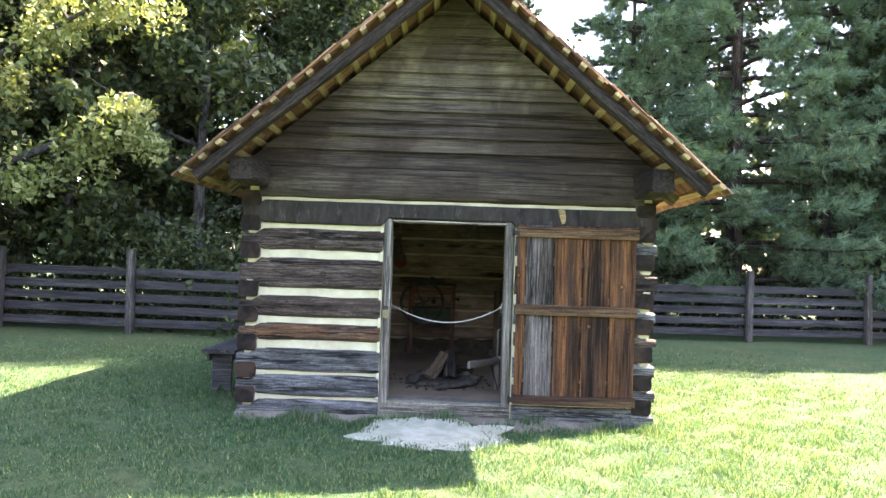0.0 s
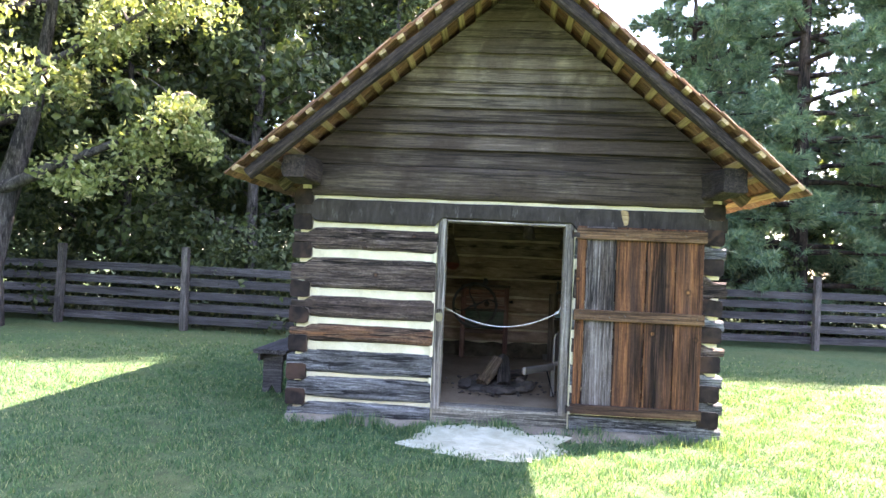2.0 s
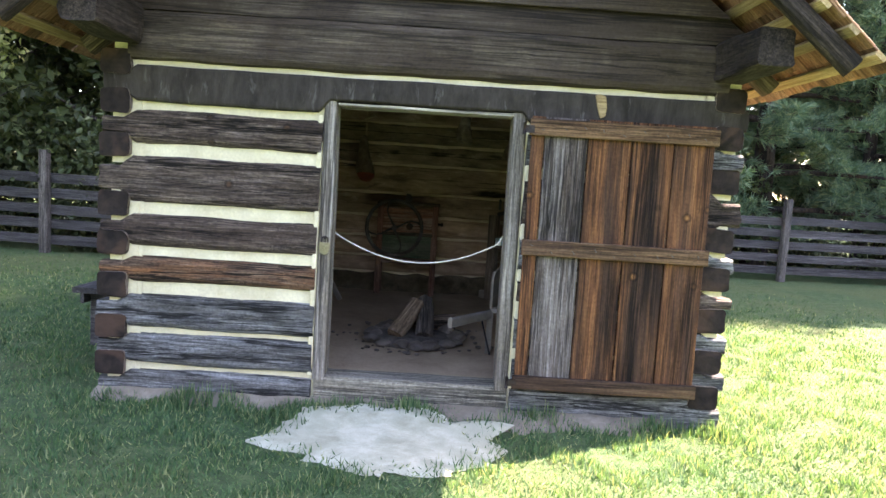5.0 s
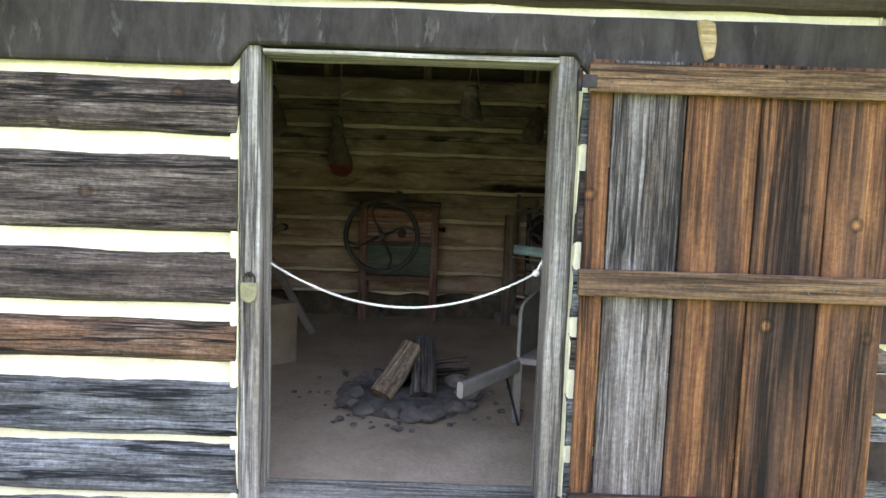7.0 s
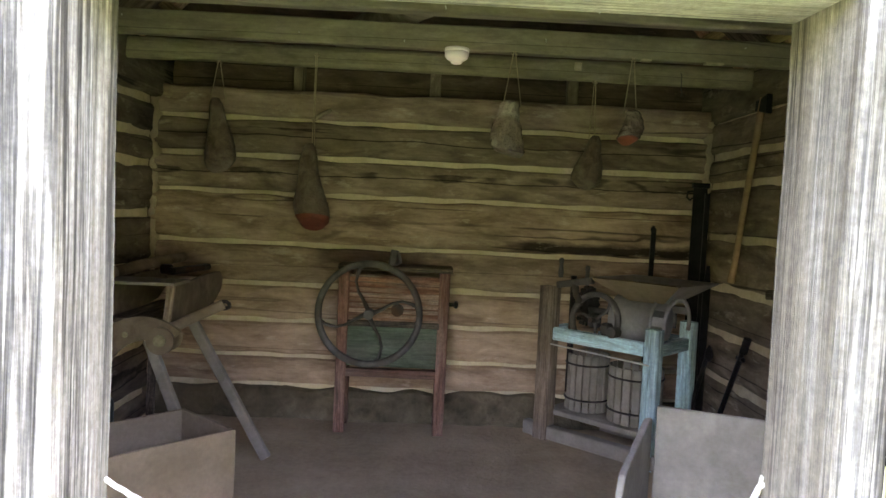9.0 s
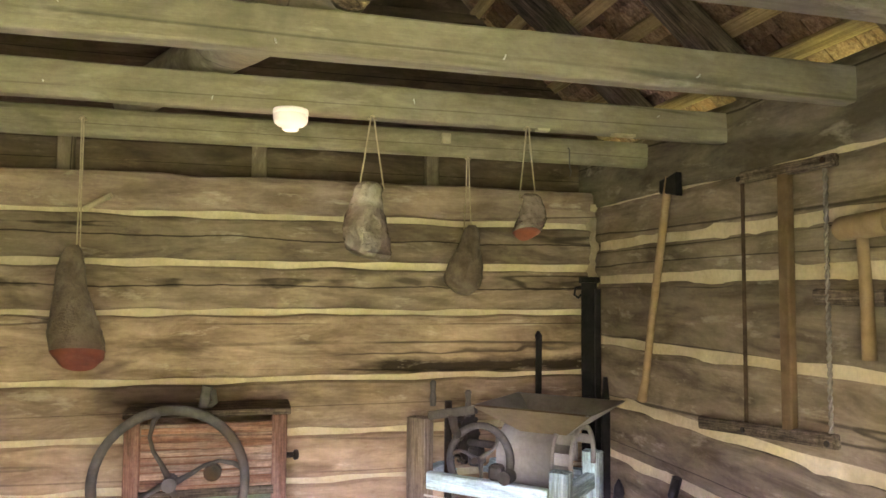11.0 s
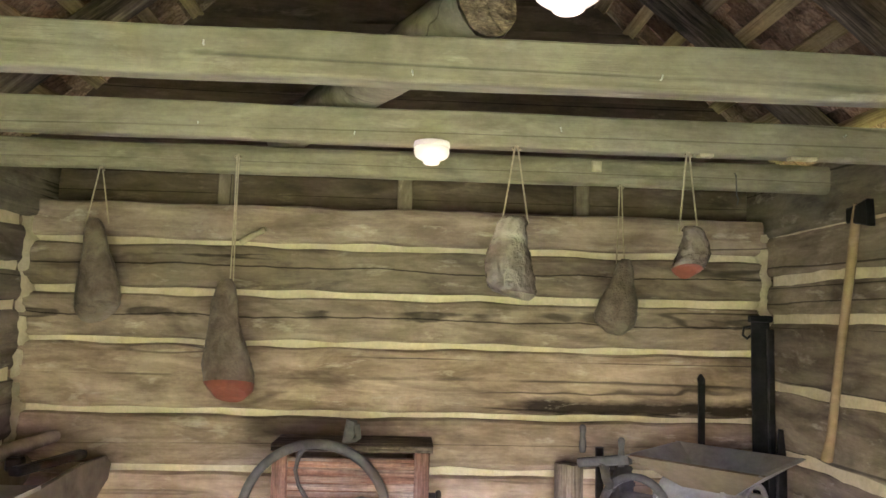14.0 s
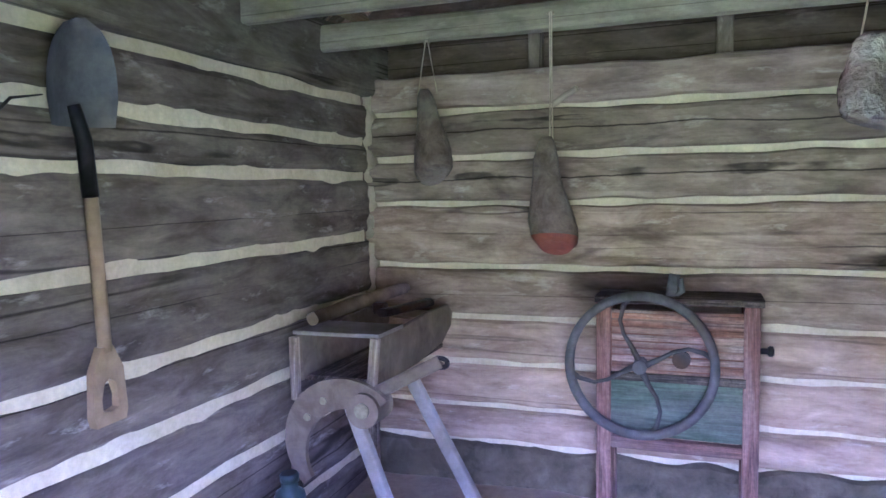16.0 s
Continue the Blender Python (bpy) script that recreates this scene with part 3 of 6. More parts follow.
def build_front():
    core = ripple_slab(-1.80, -0.60, FRONT_Y + 0.035, FRONT_Y + 0.17, 0.0, 1.93, 1)
    core = join_into(core, ripple_slab(0.60, 1.80, FRONT_Y + 0.035, FRONT_Y + 0.17, 0.0, 1.93, 2))
    core = join_into(core, ripple_slab(-1.80, 1.80, FRONT_Y + 0.035, FRONT_Y + 0.17, 1.935, 2.12, 3))
    for x in (-0.637, 0.637):
        box(core, (x, FRONT_Y + 0.06, 1.0), (0.03, 0.10, 1.62), None, 0.006)
    wall = tagged(part("wall_front", core, CHINK), "front log wall with cream lime chinking", "wall", kind="structure")
    for k, (z0, z1, mat) in enumerate(FRONT_LOGS):
        for sgn in (-1, 1):
            x0, x1 = (-OUT_X - 0.01 * (k % 3), -0.625) if sgn < 0 else (0.625, OUT_X + 0.012 * (k % 2))
            z0b, z1b = (z0, z1) if k else (-0.06, 0.17 if sgn < 0 else 0.19)
            mt = mat if sgn < 0 or k < 2 else (LOG_OUT if k % 2 else LOG_GREY)
            bm = beam(x1 - x0, 0.20, z1b - z0b + 0.006, 34, 0.012, 0.035, k + sgn * 40, end_taper(sgn), 1)
            part("log", bm, (mt, LOG_END), wall, at=pose((x0 + x1) / 2, FRONT_Y + 0.10, (z0b + z1b) / 2))
    bm = beam(1.22, 0.22, 0.17, 20, 0.006, 0.02, 91)
    part("sill_beam", bm, SILL, wall, "pale worn door sill", pose(0, FRONT_Y + 0.13, 0.108))
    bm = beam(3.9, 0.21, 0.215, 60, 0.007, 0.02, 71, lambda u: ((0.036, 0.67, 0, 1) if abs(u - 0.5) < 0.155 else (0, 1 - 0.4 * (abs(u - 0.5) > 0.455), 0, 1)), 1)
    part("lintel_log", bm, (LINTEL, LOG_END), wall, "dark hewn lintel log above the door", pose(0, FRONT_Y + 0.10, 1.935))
    bm = beam(3.62, 0.26, 0.30, 40, 0.012, 0.045, 72, None, 1)
    part("log", bm, (GABLE_D, LOG_END), wall, at=pose(0, FRONT_Y + 0.11, 2.225))
    bm = extrude_outline([(-0.034, 0.068), (-0.002, 0.074), (0.030, 0.062), (0.040, 0.0), (0.034, -0.058), (0.004, -0.070), (-0.016, -0.01)], 0.03, 0.005)
    part("wedge", bm, LATH, wall, "yellow wooden wedge", pose(1.045, FRONT_Y - 0.006, 1.965))


build_front()


def build_side(sign, gaps, mat):
    """A side wall of logs whose ends come through at the front corner."""
    inner = RIGHT_X if sign > 0 else LEFT_X
    cx = inner + sign * 0.15
    name = "wall_right" if sign > 0 else "wall_left"
    bm = ripple_slab(-1.70, 1.70, -0.05, 0.05, 0.0, 2.20, 7 + sign)
    wall = part(name, bm, CHINK_IN, at=pose(inner + sign * 0.075, 8.50, 0, 0, 0, 90))
    tagged(wall, "side log wall with buff chinking between hewn logs", "wall", kind="structure")
    zs = [g for g in gaps]
    length = 3.90
    for k in range(len(zs) - 1):
        z1, z0 = zs[k] - 0.013, zs[k + 1] + 0.013
        zc, h = (z0 + z1) / 2, z1 - z0
        ez = END_Z[k] if k < len(END_Z) else zc

        def shape(u, zc=zc, h=h, ez=ez):
            f = min(max((0.11 - u) / 0.05, 0), 1)
            b = min(max((u - 0.93) / 0.03, 0), 1)
            return ((ez - zc) * f, 1 + (0.148 / h - 1) * f - 0.4 * b, -sign * 0.045 * f, 1 - 0.22 * f)
        bm = beam(length, 0.235, h, 64, 0.0115, 0.034, k + 11 * sign, shape, 1, freq=4.0)
        ob = part("log", bm, (mat, LOG_END), wall)
        ob.matrix_basis = wall.matrix_basis.inverted() @ pose(cx - 0.02 * sign, FRONT_Y - 0.012 + length / 2, zc, 0, 0, 90)
    for z in END_Z:
        bm = ripple_slab(-0.10, 0.10, -0.06, 0.06, -0.115, 0.115, z * 9, 8)
        ob = part("corner_chinking", bm, CHINK, wall)
        ob.matrix_basis = wall.matrix_basis.inverted() @ pose(sign * 1.80, FRONT_Y + 0.085, z + 0.005)
    return wall


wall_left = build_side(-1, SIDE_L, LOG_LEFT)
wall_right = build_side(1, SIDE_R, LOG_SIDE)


def build_back():
    bm = ripple_slab(-1.78, 1.74, 0.03, 0.13, 0.0, 2.10, 21)
    wall = tagged(part("wall_back", bm, CHINK_IN, at=pose(0, BACK_Y, 0)), "back log wall with buff chinking between hewn logs", "wall", kind="structure")
    tops = [2.235] + BACK_GAPS[:-1]
    for k, (t, b) in enumerate(zip(tops, BACK_GAPS)):
        z1 = t - (0.014 if k else 0)
        z0 = b + 0.014 + 0.006 * (k % 3 == 1)
        bm = beam(3.9, 0.22, z1 - z0, 60, 0.013, 0.03, 50 + k, None, 1, freq=4.5)
        part("log", bm, ((LOG_PINK, LOG_SPLIT, LOG_SPLIT, LOG_BURNT, LOG_SOOTY, LOG_PEACH, LOG_PEACH, LOG_PEACH)[k], LOG_END), wall, at=pose(0, 0.10, (z0 + z1) / 2))
    bm = beam(3.5, 0.24, 0.50, 80, 0.030, 0.06, 97, None, 0, freq=6.0)
    part("footing", bm, FOOTING, wall, "rough earthen footing under the lowest log", pose(0, 0.10, 0.175))


build_back()


def build_corners():
    """Chinking daubed up the two inner back corners, its edge ragged."""
    for sign, x in ((-1, LEFT_X), (1, RIGHT_X)):
        bm = bmesh.new()
        rows = []
        for k in range(60):
            z = 0.95 + 1.22 * k / 59
            w = max(0.004, 0.022 + 0.035 * noise.noise(Vector((k * 0.45, sign * 5, 2))))
            d = max(0.004, 0.022 + 0.035 * noise.noise(Vector((k * 0.45, sign * 5, 9))))
            rows.append([bm.verts.new((x - sign * w, BACK_Y + 0.03, z)), bm.verts.new((x - sign * w * 0.5, BACK_Y - d * 0.55, z)), bm.verts.new((x + sign * 0.03, BACK_Y - d, z))])
        for a, b in zip(rows, rows[1:]):
            for j in range(2):
                bm.faces.new((a[j], a[j + 1], b[j + 1], b[j]))
        bmesh.ops.solidify(bm, geom=list(bm.faces), thickness=0.01)
        bmesh.ops.recalc_face_normals(bm, faces=bm.faces)
        part("corner_daub", smooth(bm), CHINK_IN, bpy.data.objects["wall_back"], at=pose(0, -BACK_Y, 0))


build_corners()

# ---- floor ----
def build_floor():
    bm = bmesh.new()
    nx, ny = 44, 44
    g = [[bm.verts.new((-1.8 + 3.55 * i / nx, 6.86 + 3.5 * j / ny,
                        0.10 + 0.042 * (3.5 * j / ny - 0.04) - 0.012 + 0.012 * noise.noise(Vector((i * 0.23, j * 0.23, 0))) + 0.006 * noise.noise(Vector((i * 0.9, j * 0.9, 5)))))
          for j in range(ny + 1)] for i in range(nx + 1)]
    for i in range(nx):
        for j in range(ny):
            bm.faces.new((g[i][j], g[i + 1][j], g[i + 1][j + 1], g[i][j + 1]))
    smooth(bm)
    tagged(part("floor", bm, EARTH), "packed dirt floor of the cabin", "floor", kind="structure")


build_floor()

# ---- roof ----
RIDGE_Z, EAVE_X, EAVE_Z, ROOF_Y0, ROOF_Y1 = 4.16, 2.34, 2.20, 6.00, 10.95
SLOPE = math.atan2(RIDGE_Z - EAVE_Z, EAVE_X)
RAKE = math.hypot(EAVE_X, RIDGE_Z - EAVE_Z)


def roof_pose(sign, s, y, drop):
    """A pose on the roof: x down the slope, y along the ridge, z out of it; s metres down from the ridge, drop metres under the top."""
    x = s * math.cos(SLOPE) * sign
    z = RIDGE_Z - s * math.sin(SLOPE)
    ex = Vector((math.cos(SLOPE) * sign, 0, -math.sin(SLOPE)))
    ez = Vector((math.sin(SLOPE) * sign, 0, math.cos(SLOPE)))
    ey = ez.cross(ex)
    m = Matrix((ex, ey, ez)).transposed().to_4x4()
    m.translation = Vector((x, y, z)) - ez * drop
    return m


def build_roof():
    roof = tagged(new("roof"), "gable roof of cedar shingles on laths and rafter poles", "roof", kind="structure")
    # shingles: those over the front overhang and the first bay singly, the rest in one mesh
    one = []
    for v in range(4):
        b = bmesh.new()
        box(b, (0, 0, 0), (0.58, 0.115 + 0.012 * v, 0.013), None, 0.003)
        me = bpy.data.meshes.new("shingle")
        b.to_mesh(me)
        b.free()
        me.materials.append(SHINGLE)
        one.append(me)
    rest_v, rest_f = [], []
    rng = random.Random(5)
    rows = int(RAKE / 0.205)
    for sign in (-1, 1):
        for r in range(rows + 1):
            s = 0.18 + r * 0.205
            y = ROOF_Y0 + rng.uniform(0, 0.05)
            while y < ROOF_Y1:
                v = rng.randrange(4)
                w = 0.115 + 0.012 * v
                m = roof_pose(sign, min(s, RAKE - 0.26) + rng.uniform(-0.012, 0.012), y + w / 2, 0.016 + rng.uniform(-0.003, 0.003)) @ pose(0, 0, 0, 0, 2.6, rng.uniform(-1, 1))
                if y < 7.05:
                    ob = new("shingle", one[v])
                    ob.parent = roof
                    ob.matrix_basis = m
                else:
                    k = len(rest_v)
                    for dx, dy, dz in ((-1, -1, -1), (1, -1, -1), (1, 1, -1), (-1, 1, -1), (-1, -1, 1), (1, -1, 1), (1, 1, 1), (-1, 1, 1)):
                        rest_v.append(tuple(m @ Vector((dx * 0.29, dy * w / 2, dz * 0.0065))))
                    rest_f += [tuple(k + q for q in f) for f in ((0, 3, 2, 1), (4, 5, 6, 7), (0, 1, 5, 4), (1, 2, 6, 5), (2, 3, 7, 6), (3, 0, 4, 7))]
                y += w + rng.uniform(0.002, 0.007)
    tagged(raw("shingles", rest_v, rest_f, SHINGLE_REST, roof), kind="stuff")
    for sign in (-1, 1):
        for k in range(16):
            s = 0.10 + k * (RAKE - 0.17) / 15
            bm = beam(ROOF_Y1 - ROOF_Y0 - 0.03, 0.062, 0.028, 8, 0.002, 0.004, k + 60 * sign)
            part("lath", bm, LATH, roof, at=roof_pose(sign, s, (ROOF_Y0 + ROOF_Y1) / 2 + rng.uniform(-0.015, 0.02), 0.046) @ pose(0, 0, 0, 0, 0, 90))
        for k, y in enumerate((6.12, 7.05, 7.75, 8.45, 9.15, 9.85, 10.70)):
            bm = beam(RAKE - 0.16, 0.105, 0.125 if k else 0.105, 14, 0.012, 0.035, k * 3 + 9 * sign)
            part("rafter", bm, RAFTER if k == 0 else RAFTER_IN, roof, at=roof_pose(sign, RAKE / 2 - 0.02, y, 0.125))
    # wall plates, their ends carrying the front rafters
    for sign in (-1, 1):
        bm = beam(3.98, 0.235, 0.29, 44, 0.016, 0.035, 88 + sign, None, 1)
        part("wall_plate", bm, (LOG_PLATE, LOG_END), roof, "heavy hewn wall plate log", pose(sign * 1.785, 8.80, 2.292, 0, 0, 90))
        bm = beam(0.60, 0.225, 0.235, 14, 0.022, 0.03, 18 + sign, lambda u: (-0.01 * (1 - u), 0.86 + 0.14 * u, 0, 0.86 + 0.14 * u), 1)
        part("plate_end", bm, (RAFTER, RAFTER), roof, "dark weathered end of the wall plate", pose(sign * 1.825, 6.51, 2.275, 0, 0, 90))
    # gable boards
    edges = [2.385, 2.55, 2.69, 2.815, 2.935, 3.06, 3.175, 3.305, 3.44, 3.59, 3.74, 3.90, 4.03]
    for name_y, inward in ((FRONT_Y + 0.03, 1), (10.42, -1)):
        for k, (z0, z1) in enumerate(zip(edges, edges[1:])):
            b0, b1 = [max(0.02, RIDGE_Z - z - (0.13 if inward > 0 else 0.062)) / math.tan(SLOPE) for z in (z0 - 0.015, z1 + 0.012)]
            bm = bmesh.new()
            nx = 24
            lo = []
            for side in (0, 1):
                row = []
                for z, half in ((z0 - 0.015, b0), (z1 + 0.012, b1)):
                    row.append([bm.verts.new((-half + 2 * half * i / nx, (0.0 if side == 0 else 0.022) - (0.034 + 0.008 * ((k * 7) % 3)) * inward * (z < (z0 + z1) / 2) + 0.004 * noise.noise(Vector((i * 0.5, k, side))),
                                              z + 0.006 * noise.noise(Vector((i * 0.35, z * 20, 1))))) for i in range(nx + 1)])
                lo.append(row)
            for i in range(nx):
                for q in ((lo[0][0][i], lo[0][0][i + 1], lo[0][1][i + 1], lo[0][1][i]), (lo[1][0][i + 1], lo[1][0][i], lo[1][1][i], lo[1][1][i + 1]),
                          (lo[0][0][i], lo[1][0][i], lo[1][0][i + 1], lo[0][0][i + 1]), (lo[0][1][i], lo[0][1][i + 1], lo[1][1][i + 1], lo[1][1][i])):
                    bm.faces.new(q)
            for i in (0, nx):
                bm.faces.new((lo[0][0][i], lo[0][1][i], lo[1][1][i], lo[1][0][i]))
            bmesh.ops.recalc_face_normals(bm, faces=bm.faces)
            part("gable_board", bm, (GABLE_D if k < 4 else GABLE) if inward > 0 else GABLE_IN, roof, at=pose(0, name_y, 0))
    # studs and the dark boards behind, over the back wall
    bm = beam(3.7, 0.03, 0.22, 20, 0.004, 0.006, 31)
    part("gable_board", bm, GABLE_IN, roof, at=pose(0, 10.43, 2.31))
    for x in (-0.87, -0.03, 0.824):
        part("gable_stud", beam(0.20, 0.05, 0.07, 3, 0.003, 0.008, x), LOG_SIDE, roof, at=pose(x, 10.36, 2.325, 0, 90, 0))


build_roof()


def build_joists():
    for k, (y, z, h, w) in enumerate(((7.985, 2.338, 0.122, 0.065), (8.567, 2.336, 0.114, 0.058), (9.163, 2.335, 0.112, 0.056), (9.735, 2.335, 0.112, 0.066), (7.40, 2.34, 0.12, 0.065))):
        bm = beam(3.5, w, h, 36, 0.004, 0.008 if k != 3 else 0.026, 20 + k)
        tagged(part("ceiling_joist", bm, JOIST_D if k == 3 else JOIST, None, "", pose(-0.02, y, z, 0, 0, 0)),
               "sawn wooden ceiling joist between the wall plates", "joist", "ceiling joists", "structure")


build_joists()

# ---- door frame and open door ----
def build_door():
    fr = thing("door_frame", (0, FRONT_Y, 0), "weathered grey wooden door frame with open doorway", "door frame")
    fr["kind"] = "structure"
    for x, w in ((-0.582, 0.076), (0.572, 0.080)):
        part("jamb", beam(1.74, 0.21, w, 22, 0.004, 0.012, x), JAMB, fr, at=pose(x, 0.120, 1.04, 0, 0, 0) @ pose(0, 0, 0, 0, -90, 0))
    part("head", beam(1.07, 0.20, 0.02, 14, 0.003, 0.006, 4), JAMB, fr, at=pose(0, 0.115, 1.884))
    door = thing("door", (0.635, FRONT_Y - 0.07, 0.20), "open ledged plank door of red-brown boards, swung flat against the wall", "door")
    door["kind"] = "structure"
    edges = [0.0, 0.085, 0.345, 0.61, 0.865, 1.11]
    for k, (a, b) in enumerate(zip(edges, edges[1:])):
        bm = beam(1.66, 0.028, b - a - 0.006, 20, 0.0025, 0.006, 7 + k)
        part("board", bm, DOOR_GX if k == 1 else DOOR_WX, door, "bleached grey board" if k == 1 else "", pose((a + b) / 2, 0.02, 0.85) @ pose(0, 0, 0, 0, -90, 0))
    for z, h in ((1.615, 0.10), (0.895, 0.095), (0.06, 0.085)):
        bt = part("batten", beam(1.13, 0.030, h, 18, 0.003, 0.008, z), BATTEN, door, at=pose(0.555, -0.012, z))
        if z > 0.5:
            rng = random.Random(int(z * 100))
            for k in range(9):
                x = -0.50 + k * 0.122 + rng.uniform(-0.02, 0.02)
                a = rng.uniform(-0.9, 0.9)
                dz = rng.uniform(-0.02, 0.02)
                part("nail", tube([(x, -0.014, dz), (x + 0.016 * math.cos(a), -0.0185, dz - 0.022 * abs(math.sin(a)) - 0.004)], 0.0022, 5), NAIL, bt)
    for z in (1.60, 0.06):
        hg = part("hinge", solid((0.06, 0.008, 0.045), 0.002, (-0.015, -0.03, z)), IRON, door, "rusty iron hinge")
        part("pin", tube([(-0.045, -0.032, z - 0.035), (-0.045, -0.032, z + 0.035)], 0.010, 10), IRON, hg)


build_door()

# ---- fence ----
def build_fence(p, q, posts, tilt_seed):
    """A board fence from p to q: posts and five boards a bay."""
    p, q = Vector((*p, 0)), Vector((*q, 0))
    d = (q - p).normalized()
    ang = math.degrees(math.atan2(d.y, d.x))
    fence = thing("fence", (p.x, p.y, 0, 0, 0, ang), "weathered grey board fence of five rails on posts", "fence", "fence runs")
    rng = random.Random(tilt_seed)
    length = (q - p).length
    bay = length / posts
    for k in range(posts + 1):
        part("post", beam(1.62, 0.13, 0.13, 6, 0.006, 0.02, k + tilt_seed), POST_WX, fence,
             at=pose(k * bay, -0.03, 0.70 + rng.uniform(-0.04, 0.06), rng.uniform(-1, 1), -90 + rng.uniform(-1, 1), 0))
    for k in range(posts):
        for j in range(5):
            z = 0.20 + j * 0.232 + rng.uniform(-0.012, 0.012)
            part("board", beam(bay - 0.012, 0.026, 0.150, 8, 0.004, 0.006, k * 5 + j), FENCE_W, fence,
                 at=pose((k + 0.5) * bay, 0.055, z, 0, rng.uniform(-0.35, 0.35), 0))


POST_WX = wood("grey_fence_upright", (0.05, 0.044, 0.036), (0.12, 0.108, 0.092), (0.19, 0.175, 0.15), None, 0, 0.5, bump=0.5)
build_fence((-21.5, 14.9), (-0.69, 12.9), 8, 1)
build_fence((1.05, 15.15), (23.05, 17.62), 8, 2)


# ---- trees ----
def leaf_cloud(rng, centres, radii, per, size, droop=0.3, squash=0.8):
    """Small folded leaves scattered through clumps; returns verts and faces."""
    cs, rs = np.array(centres), np.array(radii)
    n = len(cs) * per
    which = np.repeat(np.arange(len(cs)), per)
    d = rng.normal(size=(n, 3))
    d /= np.linalg.norm(d, axis=1)[:, None]
    r = rs[which] * np.cbrt(rng.uniform(0.05, 1.0, n))
    off = d * r[:, None]
    off[:, 2] *= squash
    pos = cs[which] + off
    ax = rng.normal(size=(n, 3))
    ax[:, 2] -= droop
    ax /= np.linalg.norm(ax, axis=1)[:, None]
    sd = np.cross(ax, rng.normal(size=(n, 3)))
    sd /= np.linalg.norm(sd, axis=1)[:, None]
    ln = size * rng.uniform(0.6, 1.3, n)[:, None]
    w = ln * rng.uniform(0.24, 0.38, n)[:, None]
    up = np.cross(ax, sd) * ln * 0.12
    v = np.stack([pos - ax * ln * 0.5, pos + sd * w + up, pos + ax * ln * 0.5, pos - sd * w + up], 1).reshape(-1, 3)
    f = np.arange(n * 4).reshape(-1, 4)
    return v.tolist(), f.tolist()


def limbs(rng, height, trunk_r, count, spread, lean=0.0, first=0.35, rise=0.5):
    """A tapered trunk with limbs and twigs; returns the mesh and the tips of the twigs."""
    bm = bmesh.new()
    pts = [Vector((lean * (k / 9) ** 1.3 * height + 0.12 * noise.noise(Vector((k * 0.6, height, 1))) * (k > 0), 0.12 * noise.noise(Vector((k * 0.6, height, 8))) * (k > 0), -0.12 + k / 9 * height)) for k in range(10)]
    tube(pts, [trunk_r * (1.25 if k == 0 else 1.0 - 0.088 * k) for k in range(10)], 11, bm, wob=0.25)
    tips = []
    for k in range(count):
        h = first + (1 - first) * (k + 0.4) / count
        i = min(int(h * 9), 8)
        base = pts[i].lerp(pts[i + 1], h * 9 - i)
        a = k * 2.4 + rng.uniform(-0.5, 0.5)
        reach = spread * (1.05 - 0.55 * h) * rng.uniform(0.7, 1.15)
        prev, line = base, [base]
        for s in range(1, 6):
            u = s / 5
            prev = base + Vector((math.cos(a) * reach * u, math.sin(a) * reach * u, reach * rise * u ** 1.3 + 0.10 * noise.noise(Vector((s, k, height)))))
            a += rng.uniform(-0.16, 0.16)
            line.append(prev)
        r0 = trunk_r * (0.46 - 0.28 * h)
        tube(line, [r0 * (1 - 0.16 * s) for s in range(6)], 6, bm)
        for s in (2, 3, 4, 5, 5):
            tip = line[s] + Vector((rng.uniform(-1, 1), rng.uniform(-1, 1), rng.uniform(-0.5, 0.7))) * reach * 0.28
            tube([line[s], line[s].lerp(tip, 0.55) + Vector((0, 0, 0.06)), tip], [r0 * 0.30, r0 * 0.2, r0 * 0.08], 4, bm)
            tips += [line[s], tip, line[s].lerp(tip, 0.6)]
    return bm, tips


def broadleaf(name_label, seed, height, trunk_r, count, spread, clump, per, size, mat, lean=0.0, first=0.35, drop=0.0):
    rng = random.Random(seed)
    bm, tips = limbs(rng, height, trunk_r, count, spread, lean, first)
    tree = thing("tree", (0, 0, 0), name_label, "tree", "trees round the lawn")
    part("trunk", bm, BARK, tree)
    cs = [(p.x, p.y, p.z - drop * rng.random()) for p in tips]
    v, f = leaf_cloud(np.random.default_rng(seed), cs, [clump * rng.uniform(0.5, 1.25) for _ in cs], per, size)
    raw("crown", v, f, mat, tree)
    return tree


